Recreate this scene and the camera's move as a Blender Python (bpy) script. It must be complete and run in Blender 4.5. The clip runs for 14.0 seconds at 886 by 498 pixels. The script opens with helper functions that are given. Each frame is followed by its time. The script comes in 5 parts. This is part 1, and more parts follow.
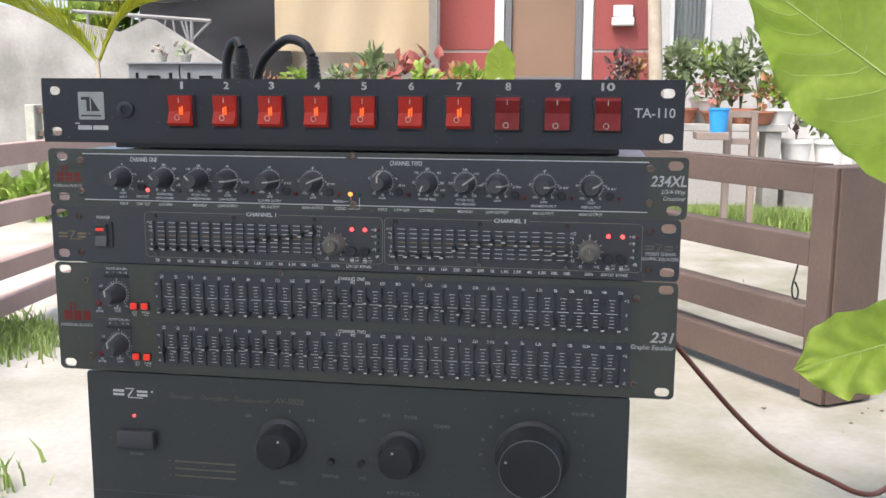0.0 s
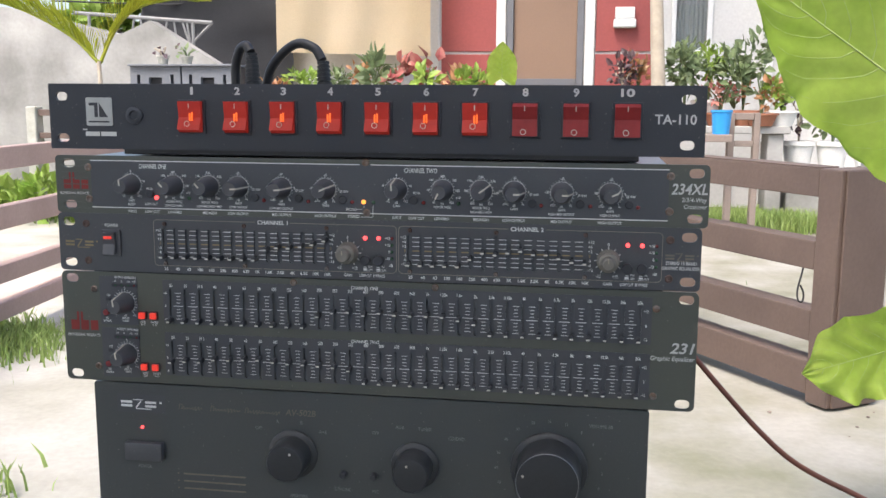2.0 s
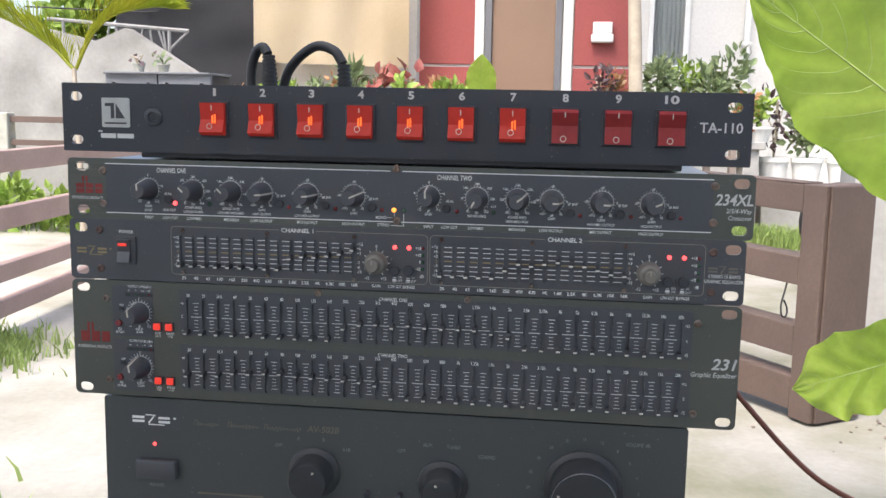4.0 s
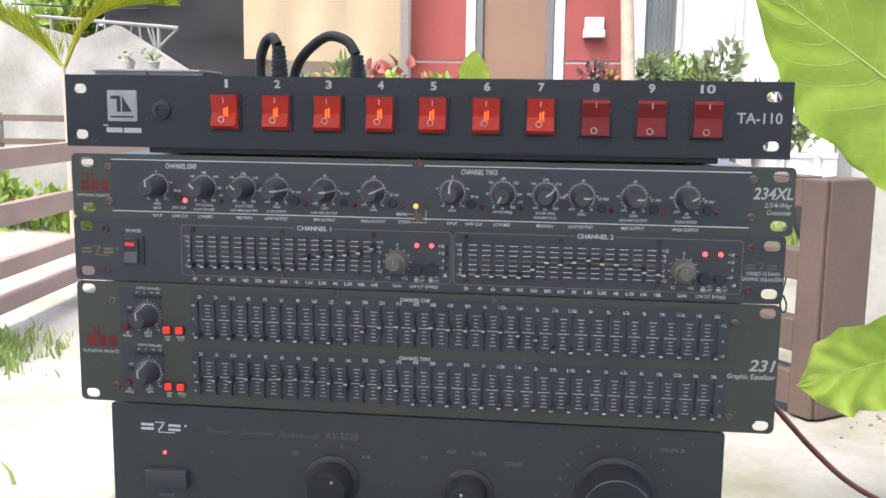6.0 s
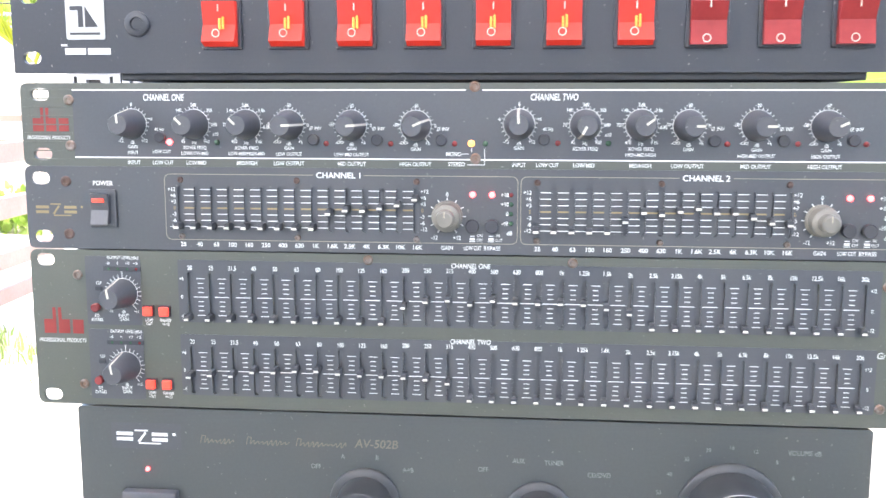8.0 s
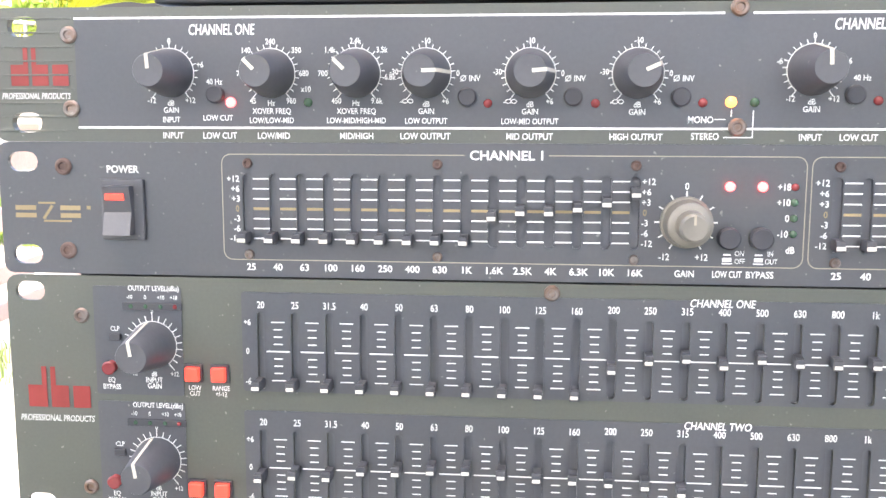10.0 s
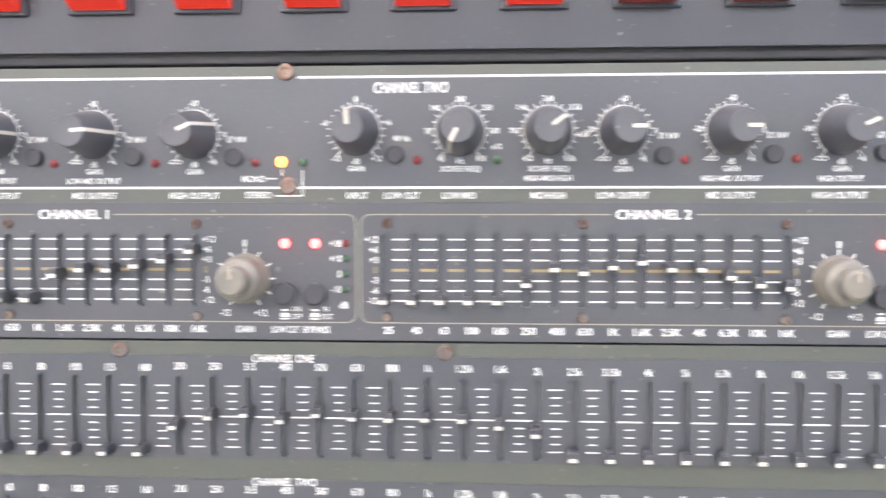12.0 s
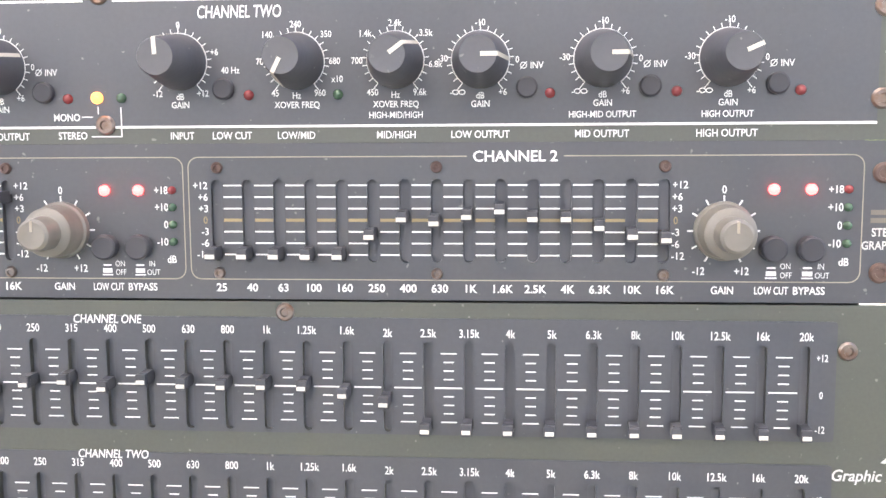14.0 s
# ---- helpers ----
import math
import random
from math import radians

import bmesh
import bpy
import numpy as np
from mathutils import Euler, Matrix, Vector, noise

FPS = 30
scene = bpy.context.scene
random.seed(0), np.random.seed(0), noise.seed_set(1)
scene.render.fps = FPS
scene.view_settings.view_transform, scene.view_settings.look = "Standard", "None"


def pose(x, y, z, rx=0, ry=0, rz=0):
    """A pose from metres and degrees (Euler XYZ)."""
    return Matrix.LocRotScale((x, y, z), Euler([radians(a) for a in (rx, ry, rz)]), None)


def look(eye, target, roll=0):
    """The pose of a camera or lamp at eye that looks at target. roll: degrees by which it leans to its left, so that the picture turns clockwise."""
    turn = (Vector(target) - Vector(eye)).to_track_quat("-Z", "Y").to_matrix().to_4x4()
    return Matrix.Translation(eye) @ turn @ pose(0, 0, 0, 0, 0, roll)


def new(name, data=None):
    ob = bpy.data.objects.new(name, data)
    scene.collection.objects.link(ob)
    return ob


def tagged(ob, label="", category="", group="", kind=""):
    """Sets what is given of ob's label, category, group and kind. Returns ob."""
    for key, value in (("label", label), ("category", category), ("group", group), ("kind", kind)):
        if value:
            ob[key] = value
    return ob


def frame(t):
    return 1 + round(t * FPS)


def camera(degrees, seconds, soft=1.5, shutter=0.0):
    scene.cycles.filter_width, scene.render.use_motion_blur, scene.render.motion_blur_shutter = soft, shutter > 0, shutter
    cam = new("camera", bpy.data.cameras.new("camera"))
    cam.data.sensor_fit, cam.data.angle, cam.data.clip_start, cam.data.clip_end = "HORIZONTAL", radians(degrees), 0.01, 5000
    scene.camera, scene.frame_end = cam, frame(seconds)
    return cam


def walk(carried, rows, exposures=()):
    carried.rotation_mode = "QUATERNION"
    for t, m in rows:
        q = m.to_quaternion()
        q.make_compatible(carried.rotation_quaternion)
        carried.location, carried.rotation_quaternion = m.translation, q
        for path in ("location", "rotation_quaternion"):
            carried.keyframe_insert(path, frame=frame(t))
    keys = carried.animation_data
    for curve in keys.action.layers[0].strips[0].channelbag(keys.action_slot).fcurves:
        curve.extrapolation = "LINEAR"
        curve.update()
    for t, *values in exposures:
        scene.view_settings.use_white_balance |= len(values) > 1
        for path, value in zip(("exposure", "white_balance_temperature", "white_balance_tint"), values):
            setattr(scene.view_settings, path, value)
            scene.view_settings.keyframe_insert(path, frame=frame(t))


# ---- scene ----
cam = camera(50.0, 14.0, soft=1.5, shutter=0.35)
PATH = [
    (0, (-0.002, -0.025, 0.996), (-0.305, 1.925, 0.675), 0.3),
    (0.5, (-0.005, -0.022, 0.995), (-0.308, 1.929, 0.675), 0.3),
    (1, (-0.010, -0.022, 0.995), (-0.314, 1.929, 0.675), 0.3),
    (1.5, (-0.012, -0.014, 0.995), (-0.316, 1.937, 0.677), 0.3),
    (2, (-0.015, -0.012, 0.999), (-0.319, 1.939, 0.681), 0.3),
    (2.5, (-0.019, -0.012, 1.004), (-0.322, 1.939, 0.684), 0.4),
    (3, (-0.041, -0.008, 1.002), (-0.343, 1.943, 0.685), 0.4),
    (3.5, (-0.061, -0.002, 0.993), (-0.342, 1.955, 0.690), 0.8),
    (3.7, (-0.061, 0.002, 0.993), (-0.318, 1.964, 0.701), 1.2),
    (5.8, (-0.085, 0.031, 0.992), (-0.309, 1.997, 0.697), 0.8),
    (6, (-0.088, 0.034, 0.989), (-0.313, 1.999, 0.691), 0.8),
    (6.5, (-0.093, 0.039, 0.982), (-0.318, 2.006, 0.693), 0.8),
    (7, (-0.126, 0.121, 0.948), (-0.361, 2.087, 0.665), 0.9),
    (7.5, (-0.139, 0.162, 0.945), (-0.337, 2.131, 0.657), 0.3),
    (8, (-0.148, 0.169, 0.941), (-0.328, 2.139, 0.645), 0.1),
    (8.5, (-0.188, 0.230, 0.962), (-0.347, 2.201, 0.661), 0.1),
    (9, (-0.219, 0.306, 0.935), (-0.418, 2.275, 0.642), 0.2),
    (9.2, (-0.226, 0.320, 0.930), (-0.419, 2.289, 0.637), 0.2),
    (11.3, (-0.243, 0.369, 0.905), (-0.429, 2.348, 0.682), 0.0),
    (11.5, (-0.216, 0.353, 0.914), (-0.371, 2.335, 0.703), 0.2),
    (12, (-0.106, 0.355, 0.907), (-0.236, 2.349, 0.824), -0.0),
    (12.5, (-0.081, 0.373, 0.917), (-0.225, 2.356, 0.699), -0.4),
    (13, (-0.069, 0.378, 0.914), (-0.219, 2.360, 0.696), -0.3),
    (13.5, (-0.060, 0.392, 0.907), (-0.207, 2.374, 0.691), -0.3),
    (14, (-0.059, 0.393, 0.909), (-0.210, 2.375, 0.688), -0.3),
]
EXPOSURES = [(0, 1.45, 6500, 11), (3.7, 1.5, 6500, 11), (5.8, 1.7, 6450, 11), (6.6, 1.75, 6400, 12), (7.0, 1.9, 6300, 12), (7.15, 2.6, 6300, 12), (7.35, 2.95, 6300, 12),
             (7.6, 3.15, 6400, 12), (8.5, 3.55, 6600, 12), (9.2, 3.5, 6800, 13), (11.3, 3.5, 7150, 16), (14, 3.35, 7200, 17)]
walk(cam, [(t, look(eye, target, roll)) for t, eye, target, roll in PATH], EXPOSURES)

# ---- world and light ----
world = bpy.data.worlds.new("sky")
scene.world = world
world.use_nodes = True
wn = world.node_tree.nodes
sky = wn.new("ShaderNodeTexSky")
sky.sky_type = "NISHITA"
sky.sun_disc = False
sky.sun_elevation = radians(58)
sky.sun_rotation = radians(200)
sky.air_density, sky.dust_density = 1.0, 4.0
wn["Background"].inputs["Strength"].default_value = 0.15
world.node_tree.links.new(sky.outputs[0], wn["Background"].inputs["Color"])

sun_data = bpy.data.lights.new("sun", "SUN")
sun_data.energy, sun_data.angle, sun_data.color = 1.5, radians(20), (1.0, 0.96, 0.9)
sun = new("sun", sun_data)
sun.matrix_world = look((-3.0, -6.0, 11), (0, 0, 0))


# ---- materials ----
def material(name, color, rough=0.5, metal=0.0, second=None, scale=6.0, mix=0.5, fine=80.0, bump=0.1, coat=0.0, glow=None,
             power=0.0, through_light=0.0, spec=0.5, per_object=0.0, dust=0.0):
    m = bpy.data.materials.new(name)
    m.use_nodes = True
    nt = m.node_tree
    n, link = nt.nodes, nt.links.new
    b = n["Principled BSDF"]
    b.inputs["Roughness"].default_value = rough
    b.inputs["Metallic"].default_value = metal
    b.inputs["Specular IOR Level"].default_value = spec
    b.inputs["Coat Weight"].default_value = coat
    pos = n.new("ShaderNodeTexCoord").outputs["Object"]
    large = n.new("ShaderNodeTexNoise")
    large.inputs["Scale"].default_value, large.inputs["Detail"].default_value = scale, 6
    small = n.new("ShaderNodeTexNoise")
    small.inputs["Scale"].default_value, small.inputs["Detail"].default_value = fine, 3
    link(pos, large.inputs["Vector"])
    link(pos, small.inputs["Vector"])
    ramp = n.new("ShaderNodeMapRange")
    ramp.inputs["From Min"].default_value, ramp.inputs["From Max"].default_value = 0.35, 0.7
    ramp.inputs["To Max"].default_value = mix
    link(large.outputs["Fac"], ramp.inputs["Value"])
    blend = n.new("ShaderNodeMix")
    blend.data_type = "RGBA"
    blend.inputs["A"].default_value = (*color, 1)
    blend.inputs["B"].default_value = (*(second or [c * 0.75 for c in color]), 1)
    link(ramp.outputs["Result"], blend.inputs["Factor"])
    hue = n.new("ShaderNodeHueSaturation")
    link(blend.outputs["Result"], hue.inputs["Color"])
    value = n.new("ShaderNodeMapRange")
    value.inputs["To Min"].default_value, value.inputs["To Max"].default_value = 0.86, 1.14
    link(small.outputs["Fac"], value.inputs["Value"])
    last = value.outputs["Result"]
    if dust:
        speck = n.new("ShaderNodeTexNoise")
        speck.inputs["Scale"].default_value, speck.inputs["Detail"].default_value = 520, 1
        link(pos, speck.inputs["Vector"])
        pick = n.new("ShaderNodeMapRange")
        pick.inputs["From Min"].default_value, pick.inputs["From Max"].default_value = 0.74, 0.80
        pick.inputs["To Max"].default_value = dust
        link(speck.outputs["Fac"], pick.inputs["Value"])
        dusty = n.new("ShaderNodeMix")
        dusty.data_type = "RGBA"
        dusty.inputs["B"].default_value = (0.30, 0.29, 0.26, 1)
        link(pick.outputs["Result"], dusty.inputs["Factor"])
        link(blend.outputs["Result"], dusty.inputs["A"])
        link(dusty.outputs["Result"], hue.inputs["Color"])
    if per_object:
        info = n.new("ShaderNodeNewGeometry")
        spread = n.new("ShaderNodeMapRange")
        spread.inputs["To Min"].default_value, spread.inputs["To Max"].default_value = 1 - per_object, 1 + per_object
        link(info.outputs["Random Per Island"], spread.inputs["Value"])
        times = n.new("ShaderNodeMath")
        times.operation = "MULTIPLY"
        link(last, times.inputs[0])
        link(spread.outputs["Result"], times.inputs[1])
        last = times.outputs[0]
    link(last, hue.inputs["Value"])
    link(hue.outputs["Color"], b.inputs["Base Color"])
    rr = n.new("ShaderNodeMapRange")
    rr.inputs["To Min"].default_value, rr.inputs["To Max"].default_value = max(0.03, rough - 0.12), min(1, rough + 0.12)
    link(large.outputs["Fac"], rr.inputs["Value"])
    link(rr.outputs["Result"], b.inputs["Roughness"])
    if bump:
        bp = n.new("ShaderNodeBump")
        bp.inputs["Strength"].default_value, bp.inputs["Distance"].default_value = bump, 0.3 / fine
        link(small.outputs["Fac"], bp.inputs["Height"])
        link(bp.outputs["Normal"], b.inputs["Normal"])
    if glow:
        b.inputs["Emission Color"].default_value = (*glow, 1)
        b.inputs["Emission Strength"].default_value = power
    if through_light:
        tr = n.new("ShaderNodeBsdfTranslucent")
        link(hue.outputs["Color"], tr.inputs["Color"])
        sh = n.new("ShaderNodeMixShader")
        sh.inputs[0].default_value = through_light
        out = n["Material Output"]
        link(b.outputs[0], sh.inputs[1])
        link(tr.outputs[0], sh.inputs[2])
        link(sh.outputs[0], out.inputs["Surface"])
    return m


M = {}
M["concrete"] = material("concrete", (0.32, 0.30, 0.26), 0.9, second=(0.17, 0.165, 0.105), scale=2.2, mix=1.0, fine=45, bump=0.35)
M["concrete_pale"] = material("concrete_pale", (0.42, 0.40, 0.36), 0.9, second=(0.25, 0.24, 0.18), scale=1.8, mix=1.0, fine=45, bump=0.3)
M["plaster"] = material("plaster", (0.37, 0.36, 0.34), 0.85, second=(0.20, 0.195, 0.18), scale=1.8, mix=1.0, fine=30, bump=0.2)
M["house_white"] = material("house_white", (0.57, 0.56, 0.54), 0.7, second=(0.47, 0.46, 0.43), scale=0.8, mix=0.6, fine=40, bump=0.1)
M["house_red"] = material("house_red", (0.27, 0.056, 0.05), 0.7, second=(0.22, 0.056, 0.05), scale=2.0, mix=0.6, fine=40, bump=0.1)
M["door_brown"] = material("door_brown", (0.21, 0.13, 0.085), 0.5, second=(0.17, 0.105, 0.068), scale=1.5, fine=90, bump=0.1)
M["door_grey"] = material("door_grey", (0.13, 0.13, 0.14), 0.5)
# gate brown made lighter: sunlight on the left fence is put into the colour
M["fence_sunlit"] = material("fence_sunlit", (0.40, 0.28, 0.24), 0.6, second=(0.31, 0.21, 0.18), scale=3.0, mix=0.8, fine=70, bump=0.25)
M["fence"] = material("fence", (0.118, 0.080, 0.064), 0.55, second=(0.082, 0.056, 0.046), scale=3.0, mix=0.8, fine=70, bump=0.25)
M["old_wood"] = material("old_wood", (0.24, 0.19, 0.16), 0.8, scale=5, fine=60, bump=0.3)
M["cloth"] = material("cloth", (0.72, 0.62, 0.46), 0.9, second=(0.66, 0.55, 0.36), scale=1.2, mix=0.7, fine=120, bump=0.1, through_light=0.25)
M["net"] = material("net", (0.035, 0.037, 0.042), 0.8, second=(0.07, 0.07, 0.075), scale=0.9, mix=0.8, fine=60)
M["white_metal"] = material("white_metal", (0.66, 0.66, 0.64), 0.5, scale=4)
M["truss_grey"] = material("truss_grey", (0.24, 0.24, 0.235), 0.6, second=(0.17, 0.16, 0.15), scale=9, mix=0.7)
M["post_paint"] = material("post_paint", (0.46, 0.45, 0.40), 0.8, second=(0.28, 0.28, 0.23), scale=7, mix=1.0, bump=0.2)
M["glass"] = material("glass", (0.92, 0.95, 0.95), 0.12, scale=2, bump=0)
M["glass"].node_tree.nodes["Principled BSDF"].inputs["Transmission Weight"].default_value = 1.0
M["curtain"] = material("curtain", (0.50, 0.53, 0.54), 0.9, second=(0.38, 0.41, 0.43), scale=3)
M["grey_box"] = material("grey_box", (0.15, 0.16, 0.18), 0.7, scale=5)
M["dark_box"] = material("dark_box", (0.025, 0.025, 0.03), 0.6)
M["terracotta"] = material("terracotta", (0.34, 0.14, 0.08), 0.8, fine=60)
M["white_pot"] = material("white_pot", (0.76, 0.75, 0.72), 0.5, scale=8)
M["blue_plastic"] = material("blue_plastic", (0.03, 0.28, 0.62), 0.35)
M["leaf_big"] = material("leaf_big", (0.42, 0.56, 0.10), 0.5, second=(0.54, 0.64, 0.17), scale=7, mix=0.8, fine=60, bump=0.15, through_light=0.6)
M["leaf_vein"] = material("leaf_vein", (0.46, 0.57, 0.22), 0.5, scale=9, through_light=0.4)
M["leaf_palm"] = material("leaf_palm", (0.30, 0.37, 0.03), 0.5, second=(0.46, 0.40, 0.04), scale=3, mix=0.7, through_light=0.45, per_object=0.25)
M["leaf_green"] = material("leaf_green", (0.13, 0.18, 0.08), 0.55, second=(0.22, 0.27, 0.13), scale=6, mix=0.8, through_light=0.35, per_object=0.35)
M["leaf_lime"] = material("leaf_lime", (0.20, 0.32, 0.05), 0.5, second=(0.35, 0.40, 0.10), scale=6, through_light=0.35, per_object=0.3)
M["leaf_red"] = material("leaf_red", (0.34, 0.08, 0.085), 0.5, second=(0.42, 0.24, 0.17), scale=8, mix=0.8, through_light=0.3, per_object=0.35)
M["leaf_dark"] = material("leaf_dark", (0.06, 0.04, 0.045), 0.5, second=(0.12, 0.05, 0.05), scale=6, through_light=0.2, per_object=0.3)
M["leaf_orange"] = material("leaf_orange", (0.38, 0.21, 0.09), 0.5, second=(0.36, 0.12, 0.08), scale=6, through_light=0.3, per_object=0.3)
M["grass"] = material("grass", (0.23, 0.33, 0.09), 0.6, second=(0.36, 0.41, 0.15), scale=4, through_light=0.35, per_object=0.35)
M["bark"] = material("bark", (0.42, 0.36, 0.28), 0.9, second=(0.26, 0.22, 0.17), scale=9, fine=50, bump=0.5)
M["rubber"] = material("rubber", (0.018, 0.018, 0.02), 0.5, scale=20)
M["cable_brown"] = material("cable_brown", (0.20, 0.07, 0.042), 0.45, scale=20)
M["chrome"] = material("chrome", (0.6, 0.6, 0.6), 0.25, metal=1.0)
M["moto_red"] = material("moto_red", (0.5, 0.02, 0.02), 0.3, coat=0.5)
M["moto_orange"] = material("moto_orange", (0.75, 0.22, 0.03), 0.4)
M["table_wood"] = material("table_wood", (0.20, 0.12, 0.07), 0.6, second=(0.13, 0.075, 0.045), scale=8)
# white for the added wall and ceiling out of view, so they bounce light
M["unseen_white"] = material("unseen_white", (0.78, 0.78, 0.75), 0.85, second=(0.68, 0.68, 0.64), scale=1.5)


# ---- mesh helpers ----
def part(name, bm, mat, parent=None, label="", smooth=0.0):
    me = bpy.data.meshes.new(name)
    bm.normal_update()
    bm.to_mesh(me)
    bm.free()
    me.materials.append(M[mat] if isinstance(mat, str) else mat)
    if smooth:
        me.polygons.foreach_set("use_smooth", [True] * len(me.polygons))
        me.set_sharp_from_angle(angle=radians(smooth))
    ob = new(name, me)
    ob.parent = parent
    if label:
        ob["label"] = label
    return ob


def thing(name, at, label, category, group="", kind=""):
    ob = new(name)
    ob.empty_display_size = 0.05
    ob.location = at
    HOME[ob] = Matrix.Translation(at)
    return tagged(ob, label, category, group, kind)


HOME = {}


def settle(ob):
    """Moves the children's meshes, built in world places, to the thing's own frame."""
    back = HOME[ob].inverted()
    for child in ob.children:
        child.matrix_parent_inverse = back


def box(bm, x0, x1, y0, y1, z0, z1, bevel=0.0, m=None):
    r = bmesh.ops.create_cube(bm, size=1)
    vs = r["verts"]
    for v in vs:
        v.co = Vector((x0 + (v.co.x + 0.5) * (x1 - x0), y0 + (v.co.y + 0.5) * (y1 - y0), z0 + (v.co.z + 0.5) * (z1 - z0)))
    if bevel:
        es = list({e for v in vs for e in v.link_edges})
        out = bmesh.ops.bevel(bm, geom=es, offset=bevel, segments=2, affect="EDGES", profile=0.5)
        vs = list({v for f in out["faces"] for v in f.verts} | {v for v in vs if v.is_valid})
    if m is not None:
        bmesh.ops.transform(bm, matrix=m, verts=vs)
    return bm


def tube(bm, points, radius, seg=10, cap=True, radii=None):
    pts = [Vector(p) for p in points]
    rings, side = [], None
    for i, p in enumerate(pts):
        d = (pts[min(i + 1, len(pts) - 1)] - pts[max(i - 1, 0)]).normalized()
        if side is None:
            side = d.orthogonal().normalized()
        side = (side - d * side.dot(d)).normalized()
        up = d.cross(side)
        r = radii[i] if radii else radius
        rings.append([bm.verts.new(p + r * (math.cos(a) * side + math.sin(a) * up)) for a in (2 * math.pi * k / seg for k in range(seg))])
    for a, b in zip(rings, rings[1:]):
        for k in range(seg):
            bm.faces.new((a[k], a[(k + 1) % seg], b[(k + 1) % seg], b[k]))
    if cap:
        bm.faces.new(rings[0][::-1])
        bm.faces.new(rings[-1])
    return bm


def spline(points, steps=8):
    """A smooth curve through the points."""
    p = [Vector(q) for q in points]
    p = [2 * p[0] - p[1]] + p + [2 * p[-1] - p[-2]]
    out = []
    for a, b, c, d in zip(p, p[1:], p[2:], p[3:]):
        for k in range(steps):
            t = k / steps
            out.append(0.5 * (2 * b + (c - a) * t + (2 * a - 5 * b + 4 * c - d) * t * t + (3 * b - a - 3 * c + d) * t ** 3))
    out.append(p[-2])
    return out


def prism(bm, outline, holes, depth, place):
    """A plate of the outline with holes, depth thick; place maps (a, b, c) to the world, c from 0 at the front to -depth."""
    edges = []
    for loop in (outline, *holes):
        vs = [bm.verts.new((a, b, 0)) for a, b in loop]
        edges += [bm.edges.new((vs[k], vs[(k + 1) % len(vs)])) for k in range(len(vs))]
    bmesh.ops.triangle_fill(bm, edges=edges, use_beauty=True, use_dissolve=False, normal=(0, 0, 1))
    for f in bm.faces:
        f.normal_update()
        if f.normal.z < 0:
            f.normal_flip()
    r = bmesh.ops.extrude_face_region(bm, geom=list(bm.faces), use_keep_orig=True)
    low = [g for g in r["geom"] if isinstance(g, bmesh.types.BMVert)]
    for v in low:
        v.co.z -= depth
    for v in bm.verts:
        v.co = place(*v.co)
    bmesh.ops.recalc_face_normals(bm, faces=list(bm.faces))
    return bm


def lathe(bm, at, axis, profile, seg=24):
    """A turned body: profile of (radius, distance along axis)."""
    axis = Vector(axis).normalized()
    side = axis.orthogonal().normalized()
    up = axis.cross(side)
    rings = []
    for r, d in profile:
        c = Vector(at) + axis * d
        if r <= 1e-6:
            rings.append([bm.verts.new(c)])
        else:
            rings.append([bm.verts.new(c + r * (math.cos(a) * side + math.sin(a) * up)) for a in (2 * math.pi * k / seg for k in range(seg))])
    for a, b in zip(rings, rings[1:]):
        for k in range(seg):
            q = [a[k % len(a)], a[(k + 1) % len(a)], b[(k + 1) % len(b)], b[k % len(b)]]
            q = [v for i, v in enumerate(q) if v not in q[:i]]
            if len(q) > 2:
                bm.faces.new(q)
    if len(rings[0]) > 1:
        bm.faces.new(rings[0][::-1])
    if len(rings[-1]) > 1:
        bm.faces.new(rings[-1])
    return bm


# ---- the setting ----
rng = random.Random(4)
bm = bmesh.new()
bmesh.ops.create_grid(bm, x_segments=60, y_segments=60, size=30)
for v in bm.verts:
    v.co.y += 20
    v.co.z = 0.012 * noise.noise(v.co * 0.8) - 0.012
ground = tagged(part("ground", bm, "concrete"), "pale weathered concrete yard with stains", "ground", kind="structure")

# paler concrete sheet over the west part of the yard
bm = bmesh.new()
bmesh.ops.create_grid(bm, x_segments=40, y_segments=40, size=0.5)
for v in bm.verts:
    v.co = Vector((-6.525 + 11.15 * v.co.x, 2.4 + 10.4 * v.co.y, 0))
    v.co.z = 0.012 * noise.noise(v.co * 0.8) - 0.007 if abs(v.co.x + 6.525) < 5.57 and abs(v.co.y - 2.4) < 5.19 else -0.03
tagged(part("road", bm, "concrete_pale"), "pale concrete lane beside the rail fence", "road", kind="structure")
# wall and ceiling out of view, added to shade the stack and bounce light
SOUTH_TOP = 1.95
bm = bmesh.new()
box(bm, -5.0, 4.0, -2.6, -2.4, 0, SOUTH_TOP)
tagged(part("wall_south", bm, "unseen_white"), "plain white wall added unseen behind the camera to bounce light", "wall", kind="structure")
bm = bmesh.new()
box(bm, -5.0, 4.0, -2.6, -0.05, 2.9, 3.0)
tagged(part("ceiling", bm, "unseen_white"), "plain unseen ceiling added to shade the stack", "ceiling", kind="structure")

